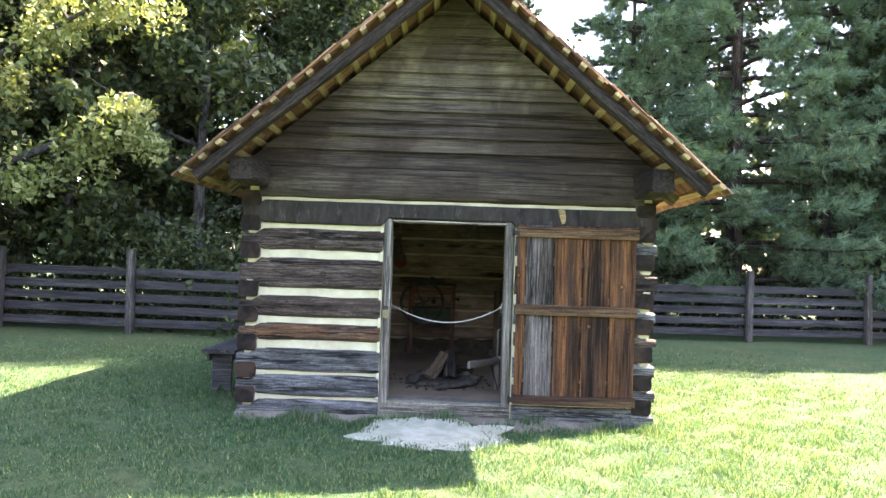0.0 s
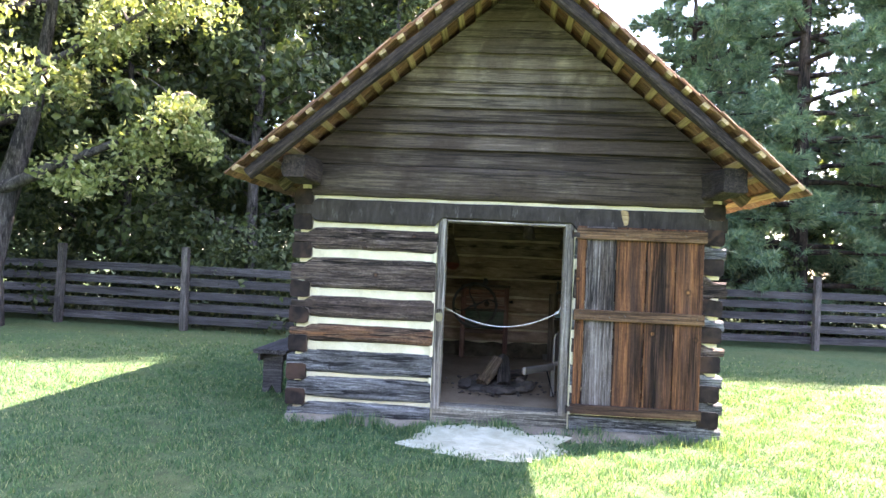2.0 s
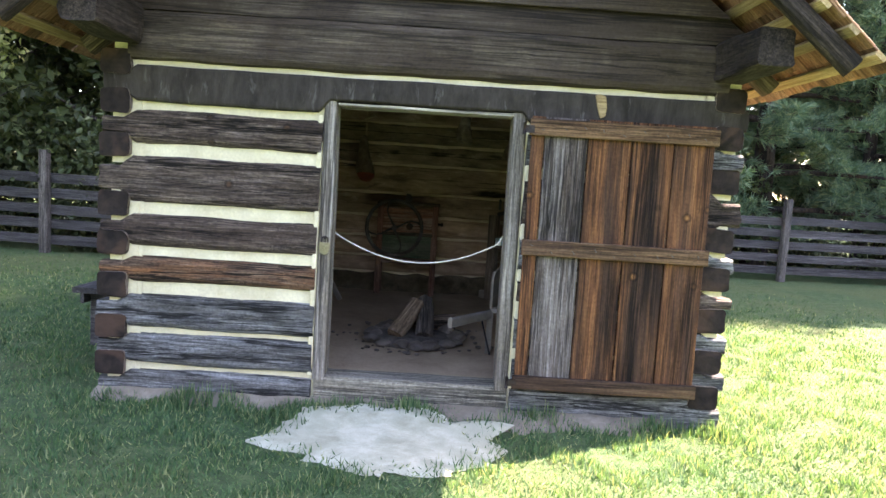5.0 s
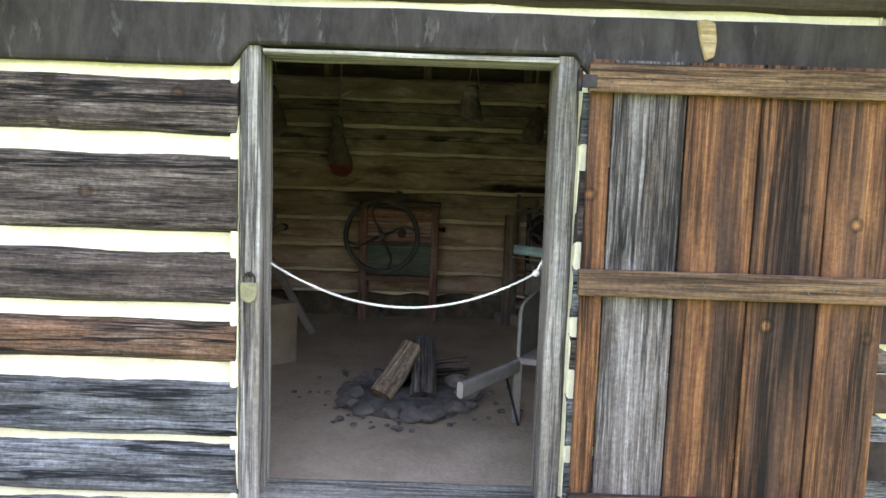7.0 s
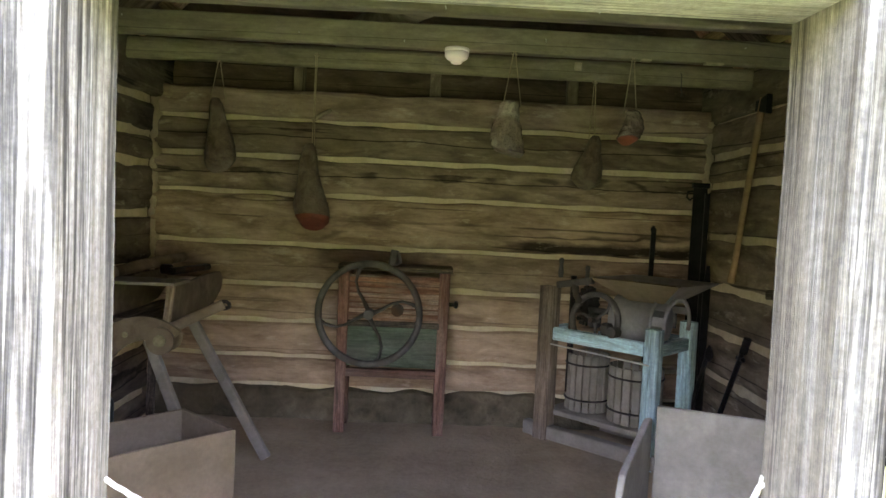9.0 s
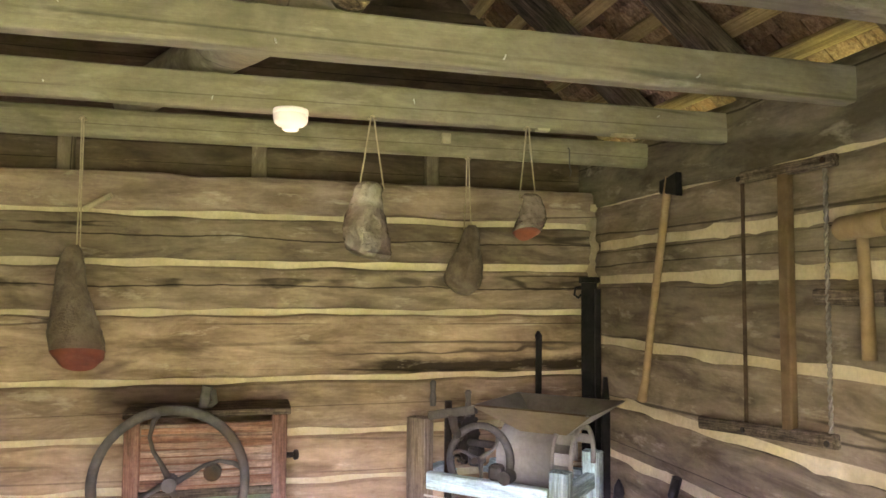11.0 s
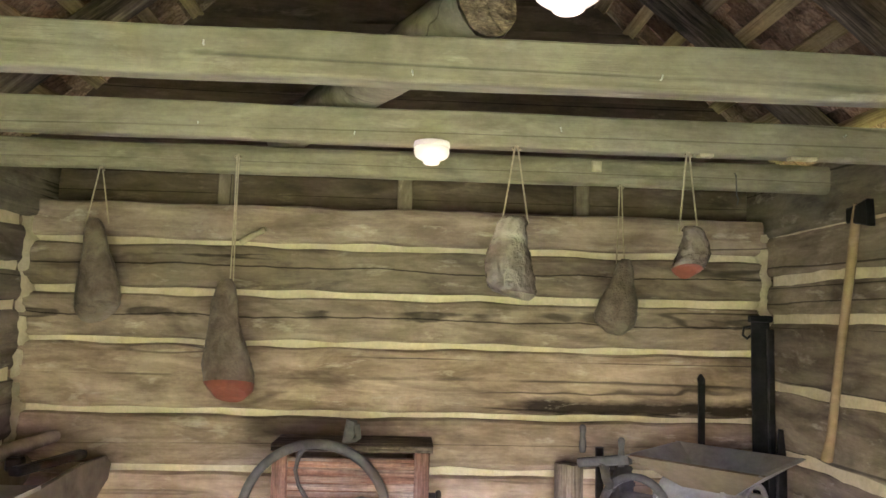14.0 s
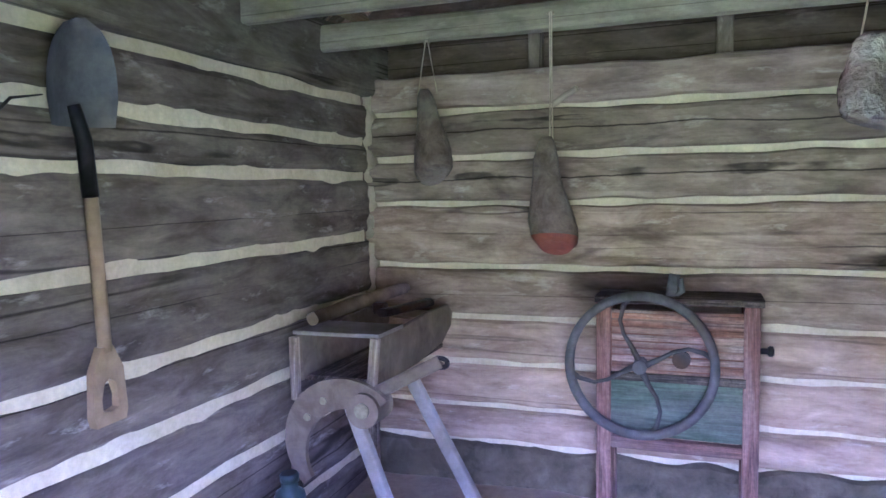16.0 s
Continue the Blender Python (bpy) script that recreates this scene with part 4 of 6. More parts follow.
def pine(seed, height, trunk_r, whorls, spread, first):
    """A pine: a straight trunk, whorls of boughs, tufts of long needles at the twigs."""
    rng = random.Random(seed)
    gen = np.random.default_rng(seed)
    bm = bmesh.new()
    tube([(0.10 * noise.noise(Vector((k, seed, 2))) * k * 0.5, 0, -0.1 + height * k / 8) for k in range(9)], [trunk_r * (1.15 if k == 0 else 1 - 0.11 * k) for k in range(9)], 9, bm, wob=0.15)
    spots, ways = [], []
    for w in range(whorls):
        h = first + (1 - first) * w / whorls
        for b in range(5):
            a = b * math.tau / 5 + w * 0.7 + rng.uniform(-0.3, 0.3)
            reach = spread * (1.1 - 0.8 * (h - first) / (1 - first)) * rng.uniform(0.65, 1.15)
            z0 = h * height + rng.uniform(-0.2, 0.2)
            line = [Vector((math.cos(a) * reach * u, math.sin(a) * reach * u, z0 + reach * (0.10 * u - 0.22 * u * u + 0.12 * u ** 4))) for u in (0, 0.25, 0.5, 0.75, 1.0)]
            tube(line, [trunk_r * 0.26 * (1.05 - u) + 0.006 for u in (0, 0.25, 0.5, 0.75, 1.0)], 5, bm)
            for s in range(int(6 + reach * 9)):
                u = 0.18 + 0.82 * rng.random()
                i = min(int(u * 4), 3)
                p = line[i].lerp(line[i + 1], u * 4 - i)
                out = Vector((math.cos(a + rng.uniform(-1.3, 1.3)), math.sin(a + rng.uniform(-1.3, 1.3)), rng.uniform(-0.45, 0.75))).normalized()
                tip = p + out * rng.uniform(0.15, 0.55) * (0.5 + 0.35 * reach * (1.1 - u))
                tube([p, tip], [0.008, 0.004], 3, bm, False)
                for g in (0.5, 1.0):
                    spots.append(tuple(p.lerp(tip, g)))
                    ways.append(tuple(out))
    tree = thing("pine_tree", (0, 0, 0), "tall pine with drooping boughs of long green needles", "tree", "pines round the lawn")
    part("trunk", bm, PINE_BARK, tree)
    sp, wy = np.array(spots), np.array(ways)
    per = 34
    n = len(sp) * per
    base = np.repeat(sp, per, 0) + gen.normal(size=(n, 3)) * 0.02
    d = np.repeat(wy, per, 0) * 0.9 + gen.normal(size=(n, 3)) * 0.55
    d /= np.linalg.norm(d, axis=1)[:, None]
    ln = gen.uniform(0.14, 0.29, n)[:, None]
    sd = np.cross(d, gen.normal(size=(n, 3)))
    sd /= np.linalg.norm(sd, axis=1)[:, None]
    tip = base + d * ln
    tip[:, 2] -= 0.015
    v = np.stack([base - sd * 0.0132, base + sd * 0.0132, tip], 1).reshape(-1, 3)
    raw("needles", v.tolist(), np.arange(n * 3).reshape(-1, 3).tolist(), NEEDLE, tree)
    return tree


def build_trees():
    rng = random.Random(77)
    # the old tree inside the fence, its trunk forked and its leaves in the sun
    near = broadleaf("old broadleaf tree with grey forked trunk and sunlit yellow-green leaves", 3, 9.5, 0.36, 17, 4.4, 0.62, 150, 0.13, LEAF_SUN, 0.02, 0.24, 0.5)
    near.matrix_basis = pose(-9.6, 12.5, 0, 0, 0, 20)
    part("stem", tube([(0.42, -0.1, -0.1), (0.40, -0.08, 1.0), (0.55, 0.0, 2.2), (0.95, 0.1, 4.2), (1.2, 0.1, 6.2)], [0.30, 0.24, 0.22, 0.16, 0.08], 10, wob=0.2), BARK, near)
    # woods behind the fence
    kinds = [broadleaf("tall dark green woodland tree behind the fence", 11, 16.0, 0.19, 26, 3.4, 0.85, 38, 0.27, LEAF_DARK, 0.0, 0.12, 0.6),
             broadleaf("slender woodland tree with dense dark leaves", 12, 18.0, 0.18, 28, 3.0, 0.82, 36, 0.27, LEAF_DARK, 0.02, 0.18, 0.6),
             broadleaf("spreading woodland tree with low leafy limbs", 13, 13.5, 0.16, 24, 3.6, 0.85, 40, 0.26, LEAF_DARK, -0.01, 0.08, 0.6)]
    spots = []
    for row, (y, step, off) in enumerate(((17.0, 3.0, 0.0), (20.0, 3.2, 1.4), (24.0, 4.6, 0.6))):
        x = -24 + off
        while x < 25:
            yy = y + rng.uniform(-0.8, 0.8) + 0.10 * x
            if not (row == 0 and 2.4 < x < 10.5) and not (row == 1 and 2.5 < x < 9.5):
                spots.append((x + rng.uniform(-0.6, 0.6), yy, row))
            x += step
    for i, (x, y, row) in enumerate(spots):
        m = pose(x, y, 0, 0, 0, rng.uniform(0, 360))
        sc = rng.uniform(0.9, 1.1) * (1.0 if x < -12 else 0.88 if x < -6 else 0.66 if x < 5 else 0.82 if x < 12 else 0.62)
        k = kinds[i % 3]
        if i < 3:
            k.matrix_basis = m @ Matrix.Scale(sc, 4)
        else:
            copy_thing(k, m @ Matrix.Scale(sc, 4))
    pines = [pine(31, 13.5, 0.25, 14, 3.8, 0.10), pine(32, 10.0, 0.17, 11, 3.0, 0.10)]
    places = [(7.2, 18.4, 0), (4.5, 18.2, 1), (9.8, 18.9, 1), (6.6, 23.0, 0), (-5.2, 21.0, 0), (-2.6, 19.5, 1), (11.6, 21.0, 0)]
    done = set()
    for x, y, k in places:
        m = pose(x, y, 0, 0, 0, rng.uniform(0, 360))
        if k in done:
            copy_thing(pines[k], m)
        else:
            pines[k].matrix_basis = m
            done.add(k)
    # added tall trees: unseen crowns above the rest shade the lawn by the fence
    tall = broadleaf("tall straight woodland tree added to shade the lawn, high dark crown out of view", 14, 21.0, 0.24, 22, 3.6, 1.0, 44, 0.30, LEAF_DARK, 0.0, 0.60, 0.3)
    for i, x in enumerate((12.6, 14.6, 16.8, 19.4, 21.6, 23.8, 26.0, 28.4, 30.8, 33.2, 15.0, 18.4, 22.6, 27.0, 31.5)):
        back = 2.6 if i > 9 else 0.0
        m = pose(x, 22.4 + back + rng.uniform(-0.5, 0.5), 0, 0, 0, rng.uniform(0, 360)) @ Matrix.Scale((0.965 if x < 17 else 0.90 if x < 20 else 0.85) * rng.uniform(0.96, 1.04) * (1.06 if back else 1.0), 4)
        if i == 0:
            tall.matrix_basis = m
        else:
            copy_thing(tall, m)
    # undergrowth along the fence
    gen = np.random.default_rng(9)
    for side, (x0, x1, ya, slope) in enumerate(((-23, 0.5, 14.6, -0.096), (0.5, 23, 16.6, 0.112))):
        n = 230
        xs = gen.uniform(x0, x1, n)
        ys = ya + (xs - (x0 if side == 0 else 0)) * slope + (0.6 if side == 0 else 0) + gen.uniform(0.2, 3.5, n)
        zs = gen.uniform(0.1, 2.6, n) * (0.6 + 0.4 * gen.random(n))
        v, f = leaf_cloud(gen, np.stack([xs, ys, zs], 1), gen.uniform(0.45, 0.95, n), 210, 0.13)
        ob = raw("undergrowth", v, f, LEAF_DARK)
        tagged(ob, "dense dark undergrowth behind the fence", "bushes", kind="stuff")


build_trees()


def build_far_wood():
    """The edge of the wood, all round and behind the viewer."""
    gen = np.random.default_rng(4)
    n = 1500
    a = gen.uniform(0, math.tau, n)
    r = gen.uniform(33, 44, n)
    c = np.stack([r * np.cos(a), 8 + r * np.sin(a), gen.uniform(0.3, 1, n) ** 1.2 * 9.5], 1)
    v, f = leaf_cloud(gen, c, gen.uniform(1.2, 2.6, len(c)), 44, 0.70)
    tagged(raw("far_wood", v, f, LEAF_DARK), "far edge of dark green woods", "woods", kind="stuff")


build_far_wood()


def build_grass():
    gen = np.random.default_rng(6)
    n = 420000
    y = 1.5 + 13.0 * gen.random(n) ** 1.15
    x = gen.normal(size=n) * (1.8 + 0.32 * y)
    near = np.exp(-((np.hypot(x * 0.8, y - 6.0) / 6.5) ** 4)) > gen.random(n)
    x, y = x[near], y[near]
    n = len(x)
    m = 6500
    tx = gen.uniform(-1.98, 1.98, m)
    ty = 6.76 - np.abs(gen.normal(size=m)) * 0.10
    tuft = np.sin(tx * 7.1) + np.sin(tx * 17.3 + 1) + 0.8 * np.sin(tx * 41 + 2) > gen.uniform(-1.6, 1.4, m)
    x, y = np.append(x, tx[tuft]), np.append(y, ty[tuft])
    n = len(x)
    inside = (np.abs(x) < 1.97) & (y > 6.74) & (y < 10.6)
    ang = np.arctan2(y - PATCH_Y, x - PATCH_X)
    lut = np.array([patch_radius(k * math.tau / 720) for k in range(720)])
    rad = lut[(np.floor(ang / math.tau * 720).astype(int)) % 720]
    over = np.clip((1.05 - np.hypot(x - PATCH_X, y - PATCH_Y) / rad) / 0.12, 0, 1)
    inside |= np.hypot(x - PATCH_X, y - PATCH_Y) < rad * (1.08 - 0.42 * gen.random(n) ** 2.2) * np.clip(1.25 - 0.55 * np.maximum(0, y - 6.35) / 0.3 * gen.random(n), 0.4, 1.0)
    x, y, over = x[~inside], y[~inside], over[~inside]
    n = len(x)
    h = gen.uniform(0.018, 0.048, n) * (1.0 + 0.28 * (np.sin(x * 9.3 + 2 * np.sin(y * 5.1)) + np.sin(y * 11.7 + 2 * np.sin(x * 6.3)))) * (1 + 1.7 * np.exp(-np.maximum(0, 6.75 - y) / 0.12) * (np.abs(x) < 2.0) * (y < 6.8))
    a = gen.uniform(0, math.tau, n)
    w = 0.0030 + 0.0011 * y * 0.35
    lx, ly = gen.normal(size=n) * 0.020, gen.normal(size=n) * 0.020
    z = -0.006 + over * (0.022 + 0.06 * np.clip((y - PATCH_Y - 0.15) / 0.3, 0, 1))
    v = np.stack([np.stack([x - np.cos(a) * w, y - np.sin(a) * w, z], 1), np.stack([x + np.cos(a) * w, y + np.sin(a) * w, z], 1),
                  np.stack([x + lx, y + ly, z + h], 1)], 1).reshape(-1, 3)
    tagged(raw("grass", v.tolist(), np.arange(n * 3).reshape(-1, 3).tolist(), BLADE), "short mown grass blades of the lawn", "grass", kind="stuff")


build_grass()


# ---- bench by the wall ----
def build_bench():
    bench = thing("bench", (-2.46, 8.55, 0), "low weathered plank bench beside the cabin wall", "bench")
    part("seat", beam(1.5, 0.36, 0.045, 14, 0.004, 0.010, 3), FENCE_W, bench, at=pose(0, 0, 0.462, 0, 0, 90))
    for x in (-0.125, 0.125):
        part("apron", beam(1.40, 0.025, 0.085, 8, 0.003, 0.005, x), FENCE_W, bench, at=pose(x, 0, 0.395, 0, 0, 90))
    for y in (-0.58, 0.58):
        pts = [(-0.105, 0), (-0.11, 0.44), (0.11, 0.44), (0.105, 0), (0.05, 0), (0.0, 0.085), (-0.05, 0)]
        part("leg", extrude_outline(pts, 0.04, 0.003), FENCE_W, bench, "board leg with a notched foot", pose(0, y, 0))


build_bench()

# ---- more materials ----
BROWN_TOOL = rough_mat("brown_tool_wood", (0.135, 0.080, 0.042), (0.215, 0.138, 0.078), 14, 0.65, 0.2, c=(0.16, 0.10, 0.054), fine=30)
TOOL_W = rough_mat("smooth_tool_handle_wood", (0.27, 0.175, 0.090), (0.37, 0.255, 0.145), 14, 0.6, 0.15, c=(0.31, 0.20, 0.105), fine=30)
OLD_W = wood("old_brown_board", (0.060, 0.042, 0.030), (0.145, 0.110, 0.080), (0.24, 0.195, 0.15), (0.10, 0.075, 0.055), 0.4, 0.4, bump=0.4)
GREY_W = rough_mat("dusty_grey_board", (0.20, 0.178, 0.145), (0.31, 0.28, 0.235), 6, 0.85, 0.25, c=(0.24, 0.21, 0.17), fine=45)
CRATE_W = rough_mat("tan_crate_board", (0.20, 0.150, 0.095), (0.30, 0.23, 0.155), 4, 0.85, 0.25, c=(0.235, 0.175, 0.115), fine=50)
BLUE_W = wood("worn_blue_paint_wood", (0.32, 0.53, 0.55), (0.48, 0.72, 0.74), (0.60, 0.82, 0.83), (0.33, 0.43, 0.44), 0.25, 0.3, bump=0.3, soft=0.4)
POST_BROWN = wood("dusty_brown_post", (0.155, 0.112, 0.078), (0.27, 0.205, 0.150), (0.37, 0.295, 0.225), None, 0, 0.3, bump=0.3, soft=0.4)
KNIFE_W = rough_mat("brown_worn_knife_wood", (0.13, 0.095, 0.062), (0.24, 0.185, 0.128), 9, 0.75, 0.3, c=(0.17, 0.12, 0.08), fine=40)
RED_W = wood("worn_red_paint_wood", (0.175, 0.072, 0.042), (0.29, 0.132, 0.080), (0.40, 0.235, 0.160), (0.47, 0.38, 0.31), 0.35, 0.3, bump=0.4, soft=0.6, span=(0.27, 0.105, 0.055))
FRAME_W = wood("dull_red_brown_frame", (0.12, 0.055, 0.037), (0.20, 0.096, 0.066), (0.28, 0.155, 0.115), (0.21, 0.145, 0.115), 0.3, 0.3, bump=0.3, soft=0.5)
GREEN_W = wood("worn_green_paint_wood", (0.075, 0.115, 0.072), (0.125, 0.175, 0.115), (0.185, 0.23, 0.165), (0.16, 0.165, 0.13), 0.35, 0.2, bump=0.3, soft=0.4)
CAST = rough_mat("dusty_cast_iron", (0.085, 0.082, 0.078), (0.17, 0.165, 0.155), 9, 0.7, 0.4, 0.35, c=(0.12, 0.09, 0.07))
RUST = rough_mat("brown_rust", (0.060, 0.036, 0.022), (0.14, 0.088, 0.055), 20, 0.8, 0.4, 0.2)
DULL_IRON = rough_mat("dark_dusty_cast_iron", (0.050, 0.047, 0.044), (0.115, 0.108, 0.10), 9, 0.7, 0.4, 0.3, c=(0.10, 0.07, 0.05))
BLACK = rough_mat("black_iron", (0.008, 0.008, 0.009), (0.026, 0.025, 0.026), 10, 0.5, 0.3, 0.5)
STEEL = rough_mat("worn_shovel_steel", (0.060, 0.066, 0.074), (0.15, 0.155, 0.16), 7, 0.5, 0.3, 0.35, c=(0.21, 0.18, 0.155))
BRASS = rough_mat("tarnished_brass", (0.20, 0.18, 0.105), (0.32, 0.29, 0.18), 30, 0.5, 0.2, 0.6)
ROPE_W = rough_mat("white_cotton_rope", (0.55, 0.52, 0.45), (0.72, 0.69, 0.61), 60, 0.95, 0.5, fine=400)
CORD = rough_mat("grey_twisted_cord", (0.22, 0.20, 0.165), (0.34, 0.31, 0.26), 60, 0.95, 0.3, fine=400)
STRING = rough_mat("tan_string", (0.42, 0.34, 0.23), (0.58, 0.48, 0.34), 60, 0.95, 0.3, fine=400)
HAM = rough_mat("smoked_ham_in_netting", (0.070, 0.046, 0.032), (0.195, 0.145, 0.106), 15, 0.55, 1.0, c=(0.24, 0.20, 0.155), fine=120, dist=0.014)
# wrapped ham: the pale colour c paints the wrap's shiny highlights
WRAP = rough_mat("ham_in_wrap_with_painted_glints", (0.055, 0.036, 0.030), (0.22, 0.170, 0.140), 11, 0.2, 1.0, c=(0.38, 0.345, 0.305), fine=30, spec=0.7, dist=0.03)
HAM_CUT = rough_mat("red_ham_cut", (0.20, 0.046, 0.026), (0.28, 0.085, 0.050), 14, 0.5, 0.4, c=(0.16, 0.044, 0.030))
STONE = rough_mat("sooty_stone", (0.085, 0.070, 0.056), (0.185, 0.155, 0.125), 7, 0.95, 0.8, c=(0.10, 0.088, 0.078), fine=50)
ASH = rough_mat("charcoal_ash", (0.050, 0.044, 0.038), (0.14, 0.125, 0.105), 10, 0.98, 0.9, fine=60)
CHARRED = wood("charred_grey_log", (0.032, 0.026, 0.022), (0.088, 0.076, 0.066), (0.17, 0.152, 0.135), None, 0, 0.6, bump=1.0, soft=0.6)
SHIM_W = rough_mat("pale_whittled_wood", (0.46, 0.38, 0.25), (0.60, 0.52, 0.37), 12, 0.8, 0.2, fine=60)
BRIGHT_NAIL = rough_mat("bright_steel_nail", (0.55, 0.54, 0.50), (0.75, 0.74, 0.70), 40, 0.35, 0.1, 0.3)
SPLIT = wood("split_firewood", (0.12, 0.080, 0.048), (0.24, 0.17, 0.11), (0.36, 0.275, 0.19), (0.15, 0.105, 0.070), 0.4, 0.5, bump=0.8)
TEAL = rough_mat("teal_enamel", (0.010, 0.022, 0.024), (0.022, 0.042, 0.044), 12, 0.4, 0.2)
GALV = rough_mat("dull_sheet_metal", (0.24, 0.235, 0.235), (0.36, 0.35, 0.345), 6, 0.6, 0.2, 0.15, c=(0.28, 0.25, 0.225))


def glow(name, strength):
    m, n, l, b = nodes_of(name)
    b.inputs["Base Color"].default_value = (0.85, 0.84, 0.80, 1)
    b.inputs["Roughness"].default_value = 0.3
    b.inputs["Emission Color"].default_value = (1.0, 0.95, 0.80, 1)
    b.inputs["Emission Strength"].default_value = strength
    return m


GLOBE = glow("white_glass_globe", 0.0014)


def floor_z(y):
    return 0.10 + 0.042 * (y - 6.9)


# ---- at the door ----
def build_rope():
    rope = thing("rope", (0, 6.985, 0.965), "white cotton rope hung slack across the open doorway", "rope")
    a, b = Vector((-0.575, 0, 0.140)), Vector((0.512, 0, 0.118))
    bm = bmesh.new()
    for s in range(3):
        strand = []
        for k in range(161):
            u = k / 160
            p = a.lerp(b, u)
            p.z -= 4 * u * (1 - u) * 0.168
            w = u * 95 + s * math.tau / 3
            strand.append(p + Vector((0, math.cos(w), math.sin(w))) * 0.0026)
        tube(strand, 0.0029, 5, bm)
    part("cord", bm, ROPE_W, rope)
    bm = bmesh.new()
    bmesh.ops.create_icosphere(bm, subdivisions=2, radius=0.015)
    for v in bm.verts:
        v.co += v.normal * 0.004 * noise.noise(v.co * 130)
    part("knot", smooth(bm), ROPE_W, rope, at=pose(0.512, 0, 0.118))
    part("tail", tube([(0.512, 0, 0.118), (0.525, 0.0, 0.150), (0.575, 0.0, 0.185)], 0.005, 6), ROPE_W, rope)
    part("tail", tube([(0.514, 0.004, 0.112), (0.528, 0.006, 0.140), (0.532, 0.003, 0.17)], 0.004, 6), ROPE_W, rope)
    bm = bmesh.new()
    bmesh.ops.create_icosphere(bm, subdivisions=2, radius=0.012)
    part("knot", smooth(bm), ROPE_W, rope, at=pose(-0.575, 0, 0.140))


build_rope()


def build_padlock():
    lock = thing("padlock", (-0.577, FRONT_Y + 0.003, 0.965), "old tarnished brass padlock hung on the door jamb", "padlock")
    pts = [(-0.030, 0.02), (-0.033, 0.05), (-0.030, 0.075), (0.030, 0.075), (0.033, 0.05), (0.030, 0.02), (0.015, 0.002), (0.0, -0.004), (-0.015, 0.002)]
    part("body", extrude_outline(pts, 0.018, 0.003), BRASS, lock, at=pose(0, 0.0, 0))
    arc = [(-0.020, 0, 0.072), (-0.020, 0, 0.090)] + [(-0.020 * math.cos(k * math.pi / 8), 0, 0.090 + 0.020 * math.sin(k * math.pi / 8)) for k in range(1, 8)] + [(0.020, 0, 0.090), (0.020, 0, 0.072)]
    part("shackle", tube(arc, 0.0045, 8), IRON, lock)
    part("keyhole_cover", extrude_outline([(-0.006, 0.02), (-0.006, 0.05), (0.0, 0.056), (0.006, 0.05), (0.006, 0.02)], 0.004, 0.001), BRASS, lock, at=pose(0, -0.011, 0))
    part("staple", tube([(0, 0.028, 0.108), (0, -0.004, 0.112), (0, -0.006, 0.100), (0, 0.028, 0.094)], 0.004, 6), IRON, lock)


build_padlock()

# ---- lamps on the joists ----
def build_bulbs():
    for x, y, z in ((0.054, 9.105, 2.276), (0.217, 7.97, 2.275)):
        lamp = thing("ceiling_lamp", (x, y, z), "round white porcelain ceiling lamp, lit, on a joist", "ceiling lamp", "lamps on the joists")
        part("base", lathe([(0.038, 0.006), (0.054, 0.002), (0.056, -0.010), (0.055, -0.014)], 24), GLOBE, lamp)
        part("globe", lathe([(0.053, -0.012), (0.054, -0.030), (0.050, -0.041), (0.040, -0.049), (0.027, -0.053), (0.025, -0.062), (0.021, -0.065)], 24), GLOBE, lamp)


build_bulbs()

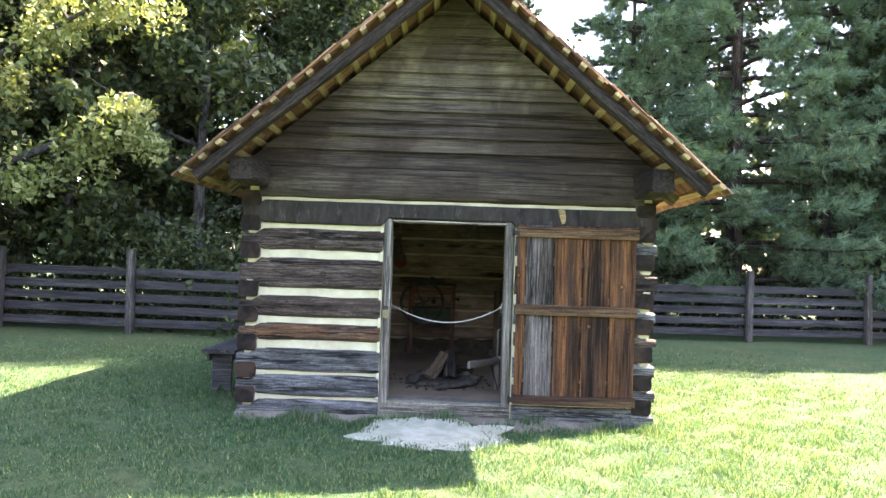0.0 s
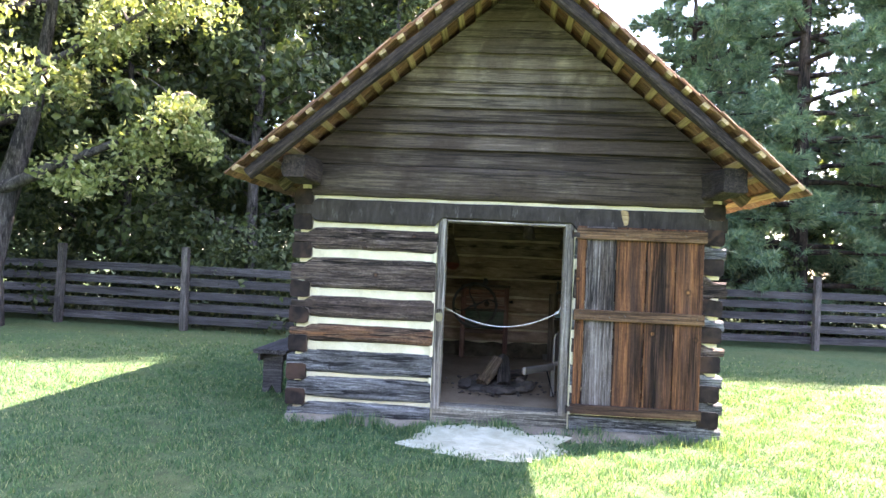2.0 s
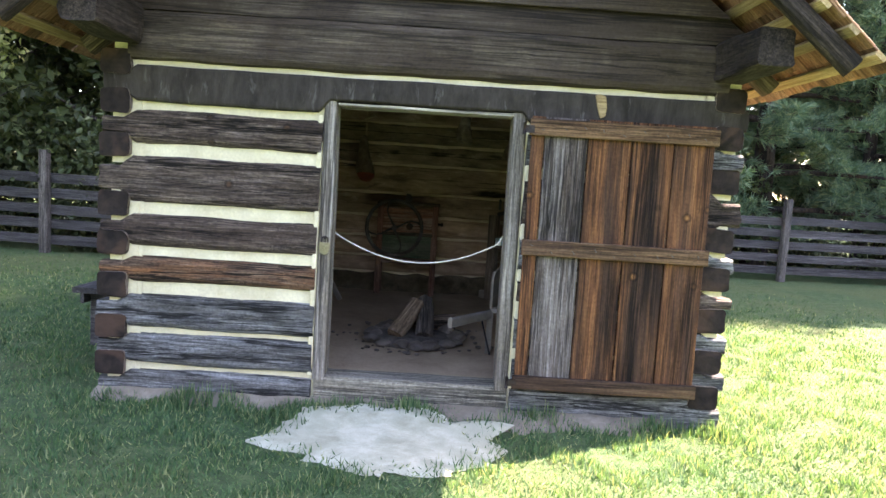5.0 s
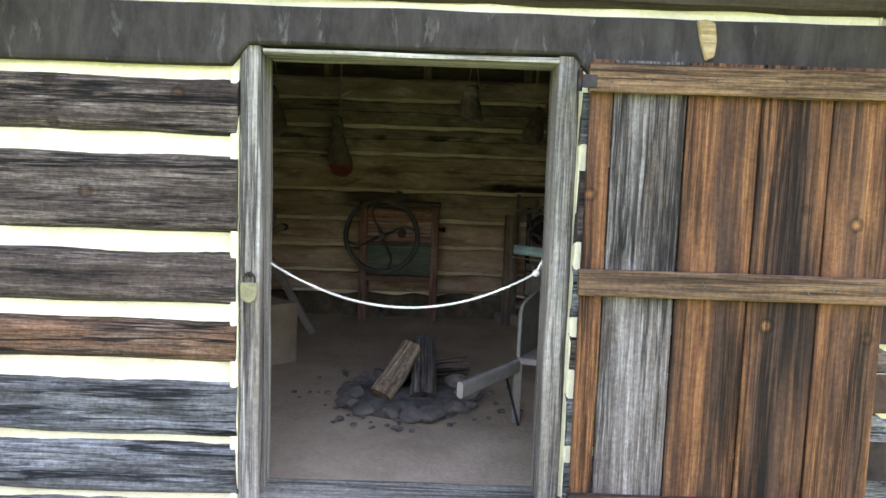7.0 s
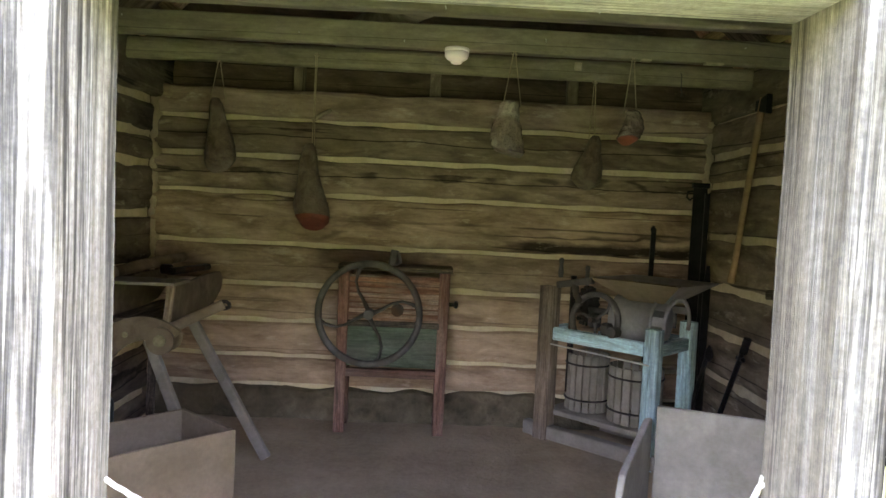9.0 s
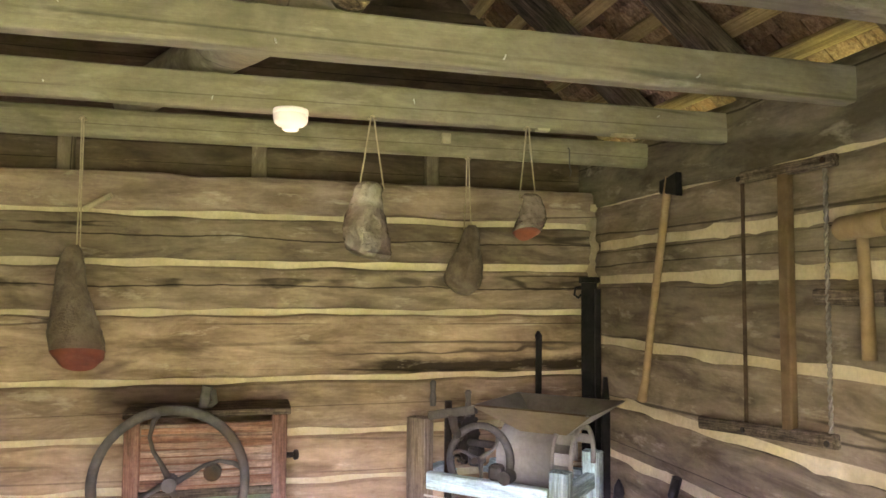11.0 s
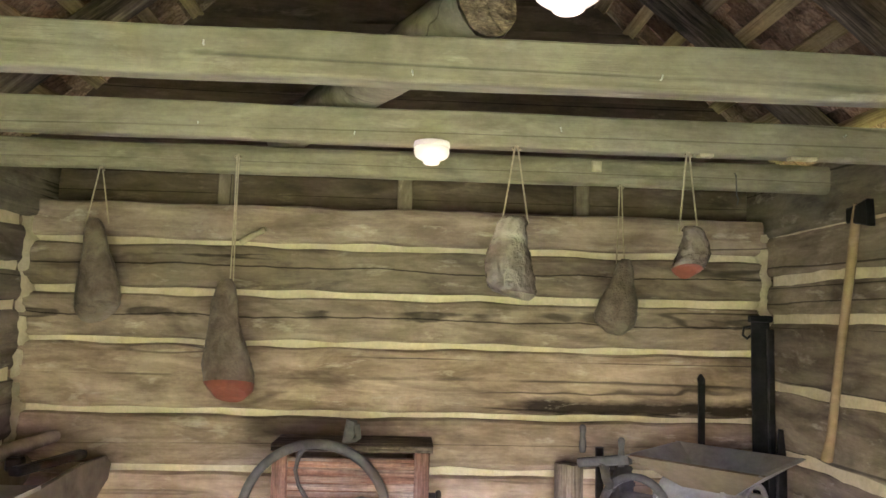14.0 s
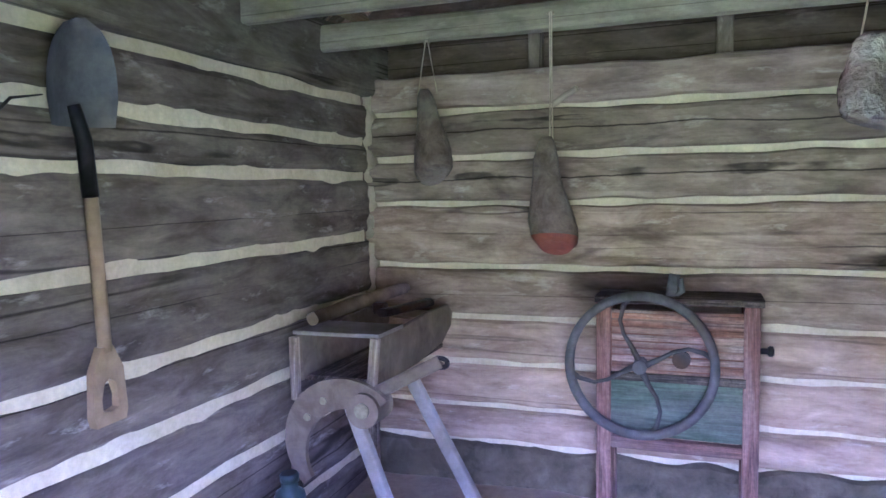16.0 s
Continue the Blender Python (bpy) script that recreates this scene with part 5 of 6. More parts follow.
# ---- hams ----
def build_ham(x, y, top, z1, z0, wide, seed, wrapped, cut, loop):
    """A cured ham hung by a string from a joist: top is where the string is tied, z1 and z0 the ham's ends."""
    ham = thing("ham", (x, y, z0), ("cured ham in clear wrap" if wrapped else "brown cured ham in netting") + (", red cut end" if cut else "") + ", hung by string", "ham", "hams on the joists")
    h = z1 - z0
    n, rows = 30, 26
    prof = [(0.0, 0.55), (0.03, 0.80), (0.10, 0.97), (0.30, 1.0), (0.50, 0.90), (0.70, 0.72), (0.85, 0.60), (0.93, 0.63), (1.0, 0.36)] if wrapped else [(0.0, 0.66), (0.03, 0.86), (0.08, 0.97), (0.20, 1.0), (0.34, 0.92), (0.50, 0.74), (0.64, 0.58), (0.80, 0.50), (0.93, 0.38), (1.0, 0.20)]
    pts = []
    for i in range(rows + 1):
        u = (i / rows) ** 1.25
        for (a, ra), (b, rb) in zip(prof, prof[1:]):
            if a <= u <= b:
                r = ra + (rb - ra) * (u - a) / (b - a)
                break
        ring = []
        for j in range(n):
            a = j * math.tau / n
            q = Vector((math.cos(a) * 1.5, math.sin(a) * 1.5, u * 4 + seed * 5))
            k = r * wide / 2 * (1 + 0.12 * noise.noise(q) + (0.13 if wrapped else 0.07) * noise.noise(q * 3.3))
            tip = (-0.030 * math.sin(a) if cut else 0.035 * math.cos(a + seed)) * max(0, 0.25 - u) * (1.2 if wrapped and not cut else 4) * wide / 0.17
            ring.append((k * math.cos(a) + 0.02 * math.sin(u * 3 + seed), k * 0.72 * math.sin(a), u * h + tip))
        pts.append(ring)
    split = next(i for i in range(rows) if (i / rows) ** 1.25 > ((0.055 if wrapped else 0.09) if cut else 0.05))
    for name, rings, mat, end in (("body", pts[split:], WRAP if wrapped else HAM, -1), ("cut_face", pts[:split + 1], HAM_CUT if cut else HAM, 0)):
        bm = bmesh.new()
        vs = [[bm.verts.new(p) for p in ring] for ring in rings]
        for r0, r1 in zip(vs, vs[1:]):
            for j in range(n):
                bm.faces.new((r0[j], r0[(j + 1) % n], r1[(j + 1) % n], r1[j])).smooth = True
        bm.faces.new(vs[end])
        bmesh.ops.recalc_face_normals(bm, faces=bm.faces)
        part(name, bm, mat, ham, "red cut face" if cut and end == 0 else "")
    t = top - z0
    for s in (-1, 1):
        part("string", tube([(0.004 * s, 0, t), (loop * 0.5 * s, 0, (t + h) * 0.5), (loop * s, 0, h - 0.02)], 0.0028, 5), STRING, ham)
    part("string_knot", tube([(-0.012, 0, t - 0.012), (0.0, 0.006, t), (0.012, 0, t - 0.014)], 0.005, 5), STRING, ham)


build_ham(-1.177, 9.70, 2.282, 2.086, 1.727, 0.172, 1.0, False, False, 0.042)
build_ham(-0.666, 9.69, 2.345, 1.871, 1.441, 0.185, 2.3, False, True, 0.006)
build_ham(0.316, 9.12, 2.282, 2.063, 1.814, 0.152, 3.1, True, False, 0.040)
build_ham(0.817, 9.70, 2.282, 1.990, 1.728, 0.158, 4.7, False, False, 0.016)
build_ham(0.856, 9.12, 2.282, 2.049, 1.906, 0.108, 5.9, True, True, 0.030)

def build_loft_log():
    log = thing("loft_log", (0.155, 8.55, 2.475), "pale round log with rough sawn end lying across the ceiling joists", "log")
    bm = bmesh.new()
    n, rows = 20, 14
    a, b = Vector((0, 0, 0)), Vector((-0.70, 1.40, 0.01))
    d = (b - a).normalized()
    side = d.cross(Vector((0, 0, 1))).normalized()
    up = side.cross(d)
    rings = []
    for i in range(rows + 1):
        c = a.lerp(b, i / rows)
        ring = []
        for k in range(n):
            t = k * math.tau / n
            q = Vector((math.cos(t), math.sin(t), i * 0.35))
            r = 0.081 * (1 + 0.07 * noise.noise(q * 1.7) + 0.03 * noise.noise(q * 6))
            ring.append(bm.verts.new(c + side * r * math.cos(t) + up * r * math.sin(t) + d * (0.014 * noise.noise(q * 5) if i == 0 else 0)))
        rings.append(ring)
    for r0, r1 in zip(rings, rings[1:]):
        for k in range(n):
            bm.faces.new((r0[k], r1[k], r1[(k + 1) % n], r0[(k + 1) % n])).smooth = True
    bm.faces.new(rings[-1])
    part("trunk", bm, JOIST, log)
    bm = bmesh.new()
    mid = bm.verts.new(a - d * 0.004)
    loops = [[bm.verts.new(a + (side * math.cos(k * math.tau / n) + up * math.sin(k * math.tau / n)) * 0.079 * f - d * (0.008 + 0.012 * noise.noise(Vector((math.cos(k * math.tau / n) * 3 * f, math.sin(k * math.tau / n) * 3 * f, 7))))) for k in range(n)] for f in (0.35, 0.7, 1.0)]
    for k in range(n):
        bm.faces.new((mid, loops[0][k], loops[0][(k + 1) % n]))
        for p, q in zip(loops, loops[1:]):
            bm.faces.new((p[k], q[k], q[(k + 1) % n], p[(k + 1) % n]))
    bmesh.ops.recalc_face_normals(bm, faces=bm.faces)
    part("sawn_end", bm, SPLIT, log, "rough brown sawn end")


build_loft_log()

def build_small_pieces():
    for x, y, z, w in ((1.23, 9.135, 2.277, 0.085), (0.919, 9.14, 2.277, 0.045)):
        chip = thing("wood_shim", (x, y, z), "small pale wooden shim tacked under a ceiling joist", "shim", "shims under the joists")
        part("shim", beam(w, 0.03, 0.010, 5, 0.001, 0.002, x), SHIM_W, chip)
    peg = thing("wooden_peg", (-0.706, 10.235, 2.088), "pale whittled wooden peg driven into the top log", "peg")
    part("peg", tube([(-0.055, 0.0, -0.030), (0.0, -0.035, 0.0), (0.06, -0.06, 0.028)], [0.014, 0.013, 0.012], 9), SHIM_W, peg)
    hook = thing("wire_hook", (1.275, 9.695, 2.345), "thin bent wire hook hung on the rear joist", "hook")
    part("wire", tube([(0, 0.006, 0.0), (0, -0.006, -0.01), (0.003, -0.004, -0.09), (0.010, -0.004, -0.105), (0.004, -0.004, -0.128)], 0.0025, 6), CAST, hook)
    knot = thing("wood_block", (0.722, 9.703, 2.352), "small pale wooden block nailed to the rear joist", "block")
    part("block", solid((0.040, 0.016, 0.045), 0.004), SHIM_W, knot)
    bar = thing("wooden_bar", (RIGHT_X - 0.03, 8.54, 1.703), "dark wooden bar pegged level to the log wall", "bar")
    part("bar", beam(0.26, 0.035, 0.05, 6, 0.003, 0.012, 3), OLD_W, bar, at=pose(0, 0, 0, 0, 0, 90))
    rng = random.Random(21)
    for y in (7.95, 8.536, 9.133):
        for k in range(5):
            x = -1.3 + 0.62 * k + rng.uniform(-0.2, 0.2)
            nail = thing("nail", (x, y, 2.32 + rng.uniform(-0.02, 0.04)), "bright bent nail in the side of a joist", "nail", "nails in the joists")
            part("shank", tube([(0, 0.008, 0), (0.001, -0.006, 0.001), (0.003, -0.010, rng.uniform(-0.022, 0.012))], 0.0022, 5), BRIGHT_NAIL, nail)


build_small_pieces()

# ---- wheel-driven corn sheller on its stand, at the back wall ----
def spoked_wheel(name, r, rim, spokes, curve, parent, at, mat, inner):
    wheel = part(name, bmesh.new(), mat, parent, "dusty cast iron wheel with curved spokes", at)
    n = 48
    bm = bmesh.new()
    sec = [(-rim * 0.5, -rim * 0.35), (-rim * 0.5, rim * 0.35), (-rim * 0.15, rim * 0.5), (rim * 0.5, rim * 0.35), (rim * 0.5, -rim * 0.35), (-rim * 0.15, -rim * 0.5)]
    rings = [[bm.verts.new(((r + a) * math.cos(k * math.tau / n), b, (r + a) * math.sin(k * math.tau / n))) for a, b in sec] for k in range(n)]
    for k in range(n):
        r0, r1 = rings[k], rings[(k + 1) % n]
        for j in range(len(sec)):
            bm.faces.new((r0[j], r1[j], r1[(j + 1) % len(sec)], r0[(j + 1) % len(sec)])).smooth = True
    bmesh.ops.recalc_face_normals(bm, faces=bm.faces)
    part("rim", bm, mat, wheel)
    for k in range(spokes):
        a = k * math.tau / spokes + 0.15
        pts = [((r * u) * math.cos(a + curve * math.sin(u * math.pi)), 0, (r * u) * math.sin(a + curve * math.sin(u * math.pi))) for u in (0.08, 0.3, 0.5, 0.7, 0.88, 1.0)]
        part("spoke", tube(pts, [0.014, 0.010, 0.008, 0.008, 0.010, 0.014], 7), inner, wheel)
    part("hub", tube([(0, -0.035, 0), (0, 0.05, 0)], r * 0.10, 14), inner, wheel)
    return wheel


def build_sheller():
    f = floor_z(10.05)
    m = thing("corn_sheller", (-0.21, 10.05, f), "hand-cranked corn sheller in worn red and green wooden frame", "farm machine")
    top = 1.19 - f
    for x in (-0.295, 0.285):
        for y in (-0.05, 0.13):
            part("leg", beam(top - 0.005, 0.055, 0.062, 8, 0.002, 0.005, x + y), FRAME_W, m, at=pose(x, y, top / 2, 0, -90, 0))
    part("top_board", beam(0.66, 0.25, 0.028, 8, 0.002, 0.006, 3), OLD_W, m, at=pose(0.0, 0.04, top + 0.012))
    part("red_panel", beam(0.53, 0.03, 0.29, 8, 0.002, 0.004, 4), RED_W, m, "worn red painted slatted panel", pose(0, -0.055, top - 0.175))
    for k in range(9):
        part("slat", beam(0.52, 0.006, 0.024, 6, 0.0012, 0.002, k), RED_W, m, at=pose(0, -0.0725, top - 0.055 - 0.030 * k))
    part("green_panel", beam(0.53, 0.03, 0.235, 8, 0.002, 0.004, 5), GREEN_W, m, "worn green painted panel", pose(0, -0.055, top - 0.445))
    part("rail", beam(0.53, 0.04, 0.05, 6, 0.002, 0.005, 6), FRAME_W, m, at=pose(0, -0.055, top - 0.60))
    part("cross_bar", beam(0.53, 0.03, 0.035, 6, 0.002, 0.005, 7), OLD_W, m, at=pose(0, -0.07, top - 0.31))
    spoked_wheel("wheel", 0.287, 0.036, 4, 0.32, m, pose(-0.138, -0.155, 0.945 - f), CAST, DULL_IRON)
    part("axle", tube([(-0.138, -0.15, 0.945 - f), (-0.138, 0.10, 0.945 - f)], 0.014, 10), CAST, m)
    gear = part("gear", tube([(0.02, -0.10, 0.965 - f), (0.02, -0.075, 0.965 - f)], 0.036, 16), IRON, m)
    part("bracket", beam(0.10, 0.05, 0.045, 5, 0.006, 0.012, 8), CAST, m, at=pose(-0.02, 0.0, top + 0.065, 0, -80, 0))
    part("bracket", tube([(-0.02, 0, top + 0.02), (0.02, -0.02, top + 0.05), (0.01, -0.02, top + 0.10)], 0.013, 8), CAST, m)
    part("shaft_end", tube([(0.31, -0.0, 1.0 - f), (0.355, -0.0, 1.0 - f)], 0.012, 10), IRON, m)
    part("shaft_knob", lathe([(0.016, -0.012), (0.022, -0.006), (0.022, 0.006), (0.014, 0.012)], 12), IRON, m, at=pose(0.36, 0, 1.0 - f, 0, 90, 0))


build_sheller()

# ---- cider press in the corner, set askew ----
def build_press():
    f = floor_z(9.8)
    p0 = Vector((1.19, 9.60, 0))
    m = thing("cider_press", (p0.x, p0.y, f, 0, 0, 135), "old cider press with hopper, iron gears and worn blue posts", "cider press")
    # local x runs to the tall brown post, local -y to the second blue post
    L, W = 0.68, -0.41
    part("post", beam(0.975 - f, 0.07, 0.085, 8, 0.003, 0.010, 1), BLUE_W, m, "worn blue painted post", pose(0, 0, (0.975 - f) / 2, 0, -90, 0))
    part("post", beam(0.985 - f, 0.07, 0.085, 8, 0.003, 0.010, 2), BLUE_W, m, "worn blue painted post", pose(0, W, (0.985 - f) / 2, 0, -90, 0))
    part("post", beam(1.135 - f, 0.085, 0.10, 8, 0.004, 0.010, 3), POST_BROWN, m, "tall brown post", pose(L, 0, (1.135 - f) / 2, 0, -90, 0))
    part("post", beam(1.10 - f, 0.085, 0.09, 8, 0.004, 0.010, 4), POST_BROWN, m, at=pose(L, W, (1.10 - f) / 2, 0, -90, 0))
    for y in (0, W):
        part("rail", beam(L - 0.09, 0.05, 0.075, 8, 0.003, 0.008, y), BLUE_W, m, at=pose(L / 2, y, 0.86 - f))
        part("skid", beam(L + 0.25, 0.07, 0.08, 8, 0.004, 0.010, y + 2), GREY_W, m, at=pose(L / 2, y, 0.045))
    for x in (0, L):
        part("cross_rail", beam(-W - 0.08, 0.05, 0.07, 6, 0.003, 0.008, x), BLUE_W, m, at=pose(x, W / 2, 0.86 - f, 0, 0, 90))
    part("tie_rod", tube([(0.0, 0.035, 0.785 - f), (L, 0.035, 0.80 - f)], 0.005, 6), ROPE_W, m)
    part("floor_board", beam(L + 0.02, 0.36, 0.03, 6, 0.003, 0.006, 9), GREY_W, m, at=pose(L / 2, W / 2, 0.16))
    # hopper: four sloping boards
    hx, hy, ht = 0.13, W / 2 - 0.01, 1.215 - f
    for k, (ax, ay, bx, by) in enumerate(((-0.25, 0.25, 0.25, 0.25), (-0.25, -0.25, 0.25, -0.25))):
        bm = bmesh.new()
        s = 1 if ay > 0 else -1
        q = [(-0.27, 0.25 * s, 0.0), (0.27, 0.25 * s, 0.0), (0.09, 0.07 * s, -0.13), (-0.09, 0.07 * s, -0.13)]
        a = [bm.verts.new(v) for v in q]
        b = [bm.verts.new((x, y - 0.018 * s, z + 0.004)) for x, y, z in q]
        bm.faces.new(a)
        bm.faces.new(b[::-1])
        for i in range(4):
            bm.faces.new((a[i], a[(i + 1) % 4], b[(i + 1) % 4], b[i]))
        bmesh.ops.recalc_face_normals(bm, faces=bm.faces)
        part("hopper_board", bm, CRATE_W if s > 0 else GALV, m, at=pose(hx, hy, ht))
    for s in (-1, 1):
        bm = bmesh.new()
        q = [(0.27 * s, -0.25, 0.0), (0.27 * s, 0.25, 0.0), (0.09 * s, 0.07, -0.13), (0.09 * s, -0.07, -0.13)]
        a = [bm.verts.new(v) for v in q]
        b = [bm.verts.new((x - 0.018 * s, y, z + 0.004)) for x, y, z in q]
        bm.faces.new(a)
        bm.faces.new(b[::-1])
        for i in range(4):
            bm.faces.new((a[i], a[(i + 1) % 4], b[(i + 1) % 4], b[i]))
        bmesh.ops.recalc_face_normals(bm, faces=bm.faces)
        part("hopper_board", bm, GALV, m, at=pose(hx, hy, ht))
    part("hopper_tray", solid((0.24, 0.20, 0.012), 0.003, (hx, hy, ht - 0.085)), GALV, m, "dull sheet metal tray")
    part("drum", tube([(hx - 0.06, hy, 0.985 - f), (hx + 0.20, hy, 0.985 - f)], 0.140, 28), GALV, m, "dull sheet metal drum cover")
    for x in (hx - 0.15, hx - 0.065):
        arc = [(x, hy + 0.148 * math.cos(k * math.pi / 16 - 0.3), 0.985 - f + 0.148 * math.sin(k * math.pi / 16 - 0.3)) for k in range(20)]
        part("rib", tube(arc, 0.011, 6), GALV, m, "curved wooden rib over the grinding drum")
    for k in range(5):
        a = 0.15 + k * 0.62
        part("fin", solid((0.085, 0.05, 0.008), 0.002), GALV, m, at=pose(hx - 0.107, hy + 0.14 * math.cos(a), 0.985 - f + 0.14 * math.sin(a), math.degrees(a) + 90, 0, 0))
    part("bearing", solid((0.07, 0.06, 0.09), 0.012, (0.50, hy, 0.94 - f)), DULL_IRON, m)
    part("bearing", solid((0.06, 0.06, 0.07), 0.012, (0.30, -0.02, 0.93 - f)), DULL_IRON, m)
    part("shaft", tube([(0.20, hy, 1.0 - f), (0.62, hy, 1.0 - f)], 0.018, 10), DULL_IRON, m)
    big = part("gear", tube([(0.54, hy, 1.02 - f), (0.57, hy, 1.02 - f)], 0.105, 24), DULL_IRON, m, "dark toothed iron gear")
    for k in range(18):
        a = k * math.tau / 18
        part("tooth", solid((0.03, 0.018, 0.020), 0.003), DULL_IRON, big, at=pose(0.555, hy + 0.112 * math.cos(a), 1.02 - f + 0.112 * math.sin(a), math.degrees(a), 0, 0))
    spoked_wheel("flywheel", 0.150, 0.030, 3, 0.3, m, pose(0.395, -0.045, 0.965 - f, 8, 6, 0), CAST, CAST)
    part("pinion", tube([(0.235, -0.02, 0.925 - f), (0.235, 0.045, 0.925 - f)], 0.030, 12), DULL_IRON, m)
    part("crank_arm", beam(0.24, 0.03, 0.04, 5, 0.003, 0.008, 3), CAST, m, at=pose(0.50, 0.02, 1.175 - f, 0, 12, 0))
    for x, z in ((0.60, 1.245), (0.42, 1.215)):
        part("crank_handle", lathe([(0.012, -0.05), (0.016, -0.02), (0.011, 0.02), (0.015, 0.055), (0.008, 0.065)], 10), CAST, m, at=pose(x, 0.02, z - f))
    part("yoke", tube([(0.50, 0.02, 1.17 - f), (0.50, 0.0, 1.10 - f), (0.52, -0.08, 1.05 - f)], [0.022, 0.018, 0.024], 9), DULL_IRON, m)
    part("press_screw", tube([(0.60, -0.12, 0.50 - f), (0.60, -0.12, 1.20 - f)], 0.018, 10), IRON, m)
    for cx, cy, r, z1 in ((0.52, W / 2, 0.120, 0.74), (0.20, W / 2, 0.145, 0.72)):
        tub = part("tub", tube([(cx, cy, 0.19), (cx, cy, 0.205)], r * 0.95, 20), OLD_W, m, "slatted wooden pressing tub")
        for k in range(18):
            a = k * math.tau / 18
            part("stave", solid((0.014, r * 0.30, z1 - f - 0.18), 0.003, (0, 0, 0)), GREY_W, tub,
                 at=pose(cx + r * math.cos(a), cy + r * math.sin(a), (z1 - f + 0.18) / 2, 0, 0, math.degrees(a)))
        for z in (0.25, z1 - f - 0.06):
            part("hoop", tube([(cx + (r + 0.011) * math.cos(k * math.tau / 24), cy + (r + 0.011) * math.sin(k * math.tau / 24), z) for k in range(25)], 0.006, 5), IRON, tub)


build_press()


def build_iron_stock():
    f = floor_z(10.15)
    a = thing("iron_bar", (1.325, 10.17, f), "straight black iron bar stood against the back wall", "iron bar", "iron stood in the corner")
    part("bar", beam(1.50 - f, 0.016, 0.030, 8, 0.001, 0.004, 1), BLACK, a, at=pose(0, 0, (1.50 - f) / 2, 0, -90 + 0.6, 0))
    part("tip", lathe([(0.014, -0.02), (0.018, 0.0), (0.006, 0.02)], 8), BLACK, a, at=pose(0.003, 0, 1.50 - f))
    b = thing("crosscut_saw", (1.585, 10.13, f), "wide black iron saw plate stood upright in the corner", "saw")
    part("blade", beam(1.78 - f, 0.010, 0.085, 14, 0.001, 0.003, 2), BLACK, b, at=pose(0, 0, (1.78 - f) / 2, 0, -90, 0) @ pose(0, 0, 0, 0, 0, 0))
    part("back", beam(1.55 - f, 0.022, 0.030, 8, 0.001, 0.004, 3), BLACK, b, at=pose(0.04, -0.01, (1.75 - f) * 0.5 + 0.08, 0, -90, 0))
    part("hook", tube([(-0.045, 0, 1.74 - f), (-0.075, 0, 1.735 - f), (-0.08, 0, 1.70 - f), (-0.06, 0, 1.685 - f), (-0.045, 0, 1.70 - f)], 0.006, 6), BLACK, b)
    part("handle", beam(0.10, 0.03, 0.03, 4, 0.002, 0.008, 4), BLACK, b, at=pose(0.0, 0, 1.775 - f))
    c = thing("iron_spike", (1.60, 10.05, f), "short black iron spike stood in the corner", "iron bar", "iron stood in the corner")
    part("shaft", beam(1.30 - f, 0.02, 0.045, 8, 0.001, 0.006, 5, lambda u: (0, 1 - 0.6 * max(0, (u - 0.9) / 0.1), 0, 1)), BLACK, c, at=pose(0.03, 0, (1.30 - f) / 2, 0, -90, 0))
    for y, z1, col, dy in ((9.84, 0.84, False, 0.06), (9.37, 0.985, True, 0.22)):
        g = floor_z(y)
        d = thing("fire_poker" if col else "iron_rod", (1.585, y, g), ("black iron poker with a collar" if col else "black iron rod with pointed end") + ", leaning on the log wall", "fire poker" if col else "iron rod")
        part("shaft", tube([(-0.12, dy, 0.008), (0, 0, z1 - g)], 0.014, 8), BLACK, d)
        if col:
            part("collar", solid((0.02, 0.075, 0.022), 0.005, (-0.016, dy * 0.14, (z1 - g) * 0.86)), BLACK, d)
            part("grip", tube([(-0.010, dy * 0.09, (z1 - g) * 0.90), (0, 0, z1 - g)], 0.020, 8), BLACK, d)
        else:
            part("head", lathe([(0.014, -0.05), (0.026, -0.02), (0.022, 0.01), (0.003, 0.045)], 8), BLACK, d, at=pose(0, 0, z1 - g - 0.02))


build_iron_stock()

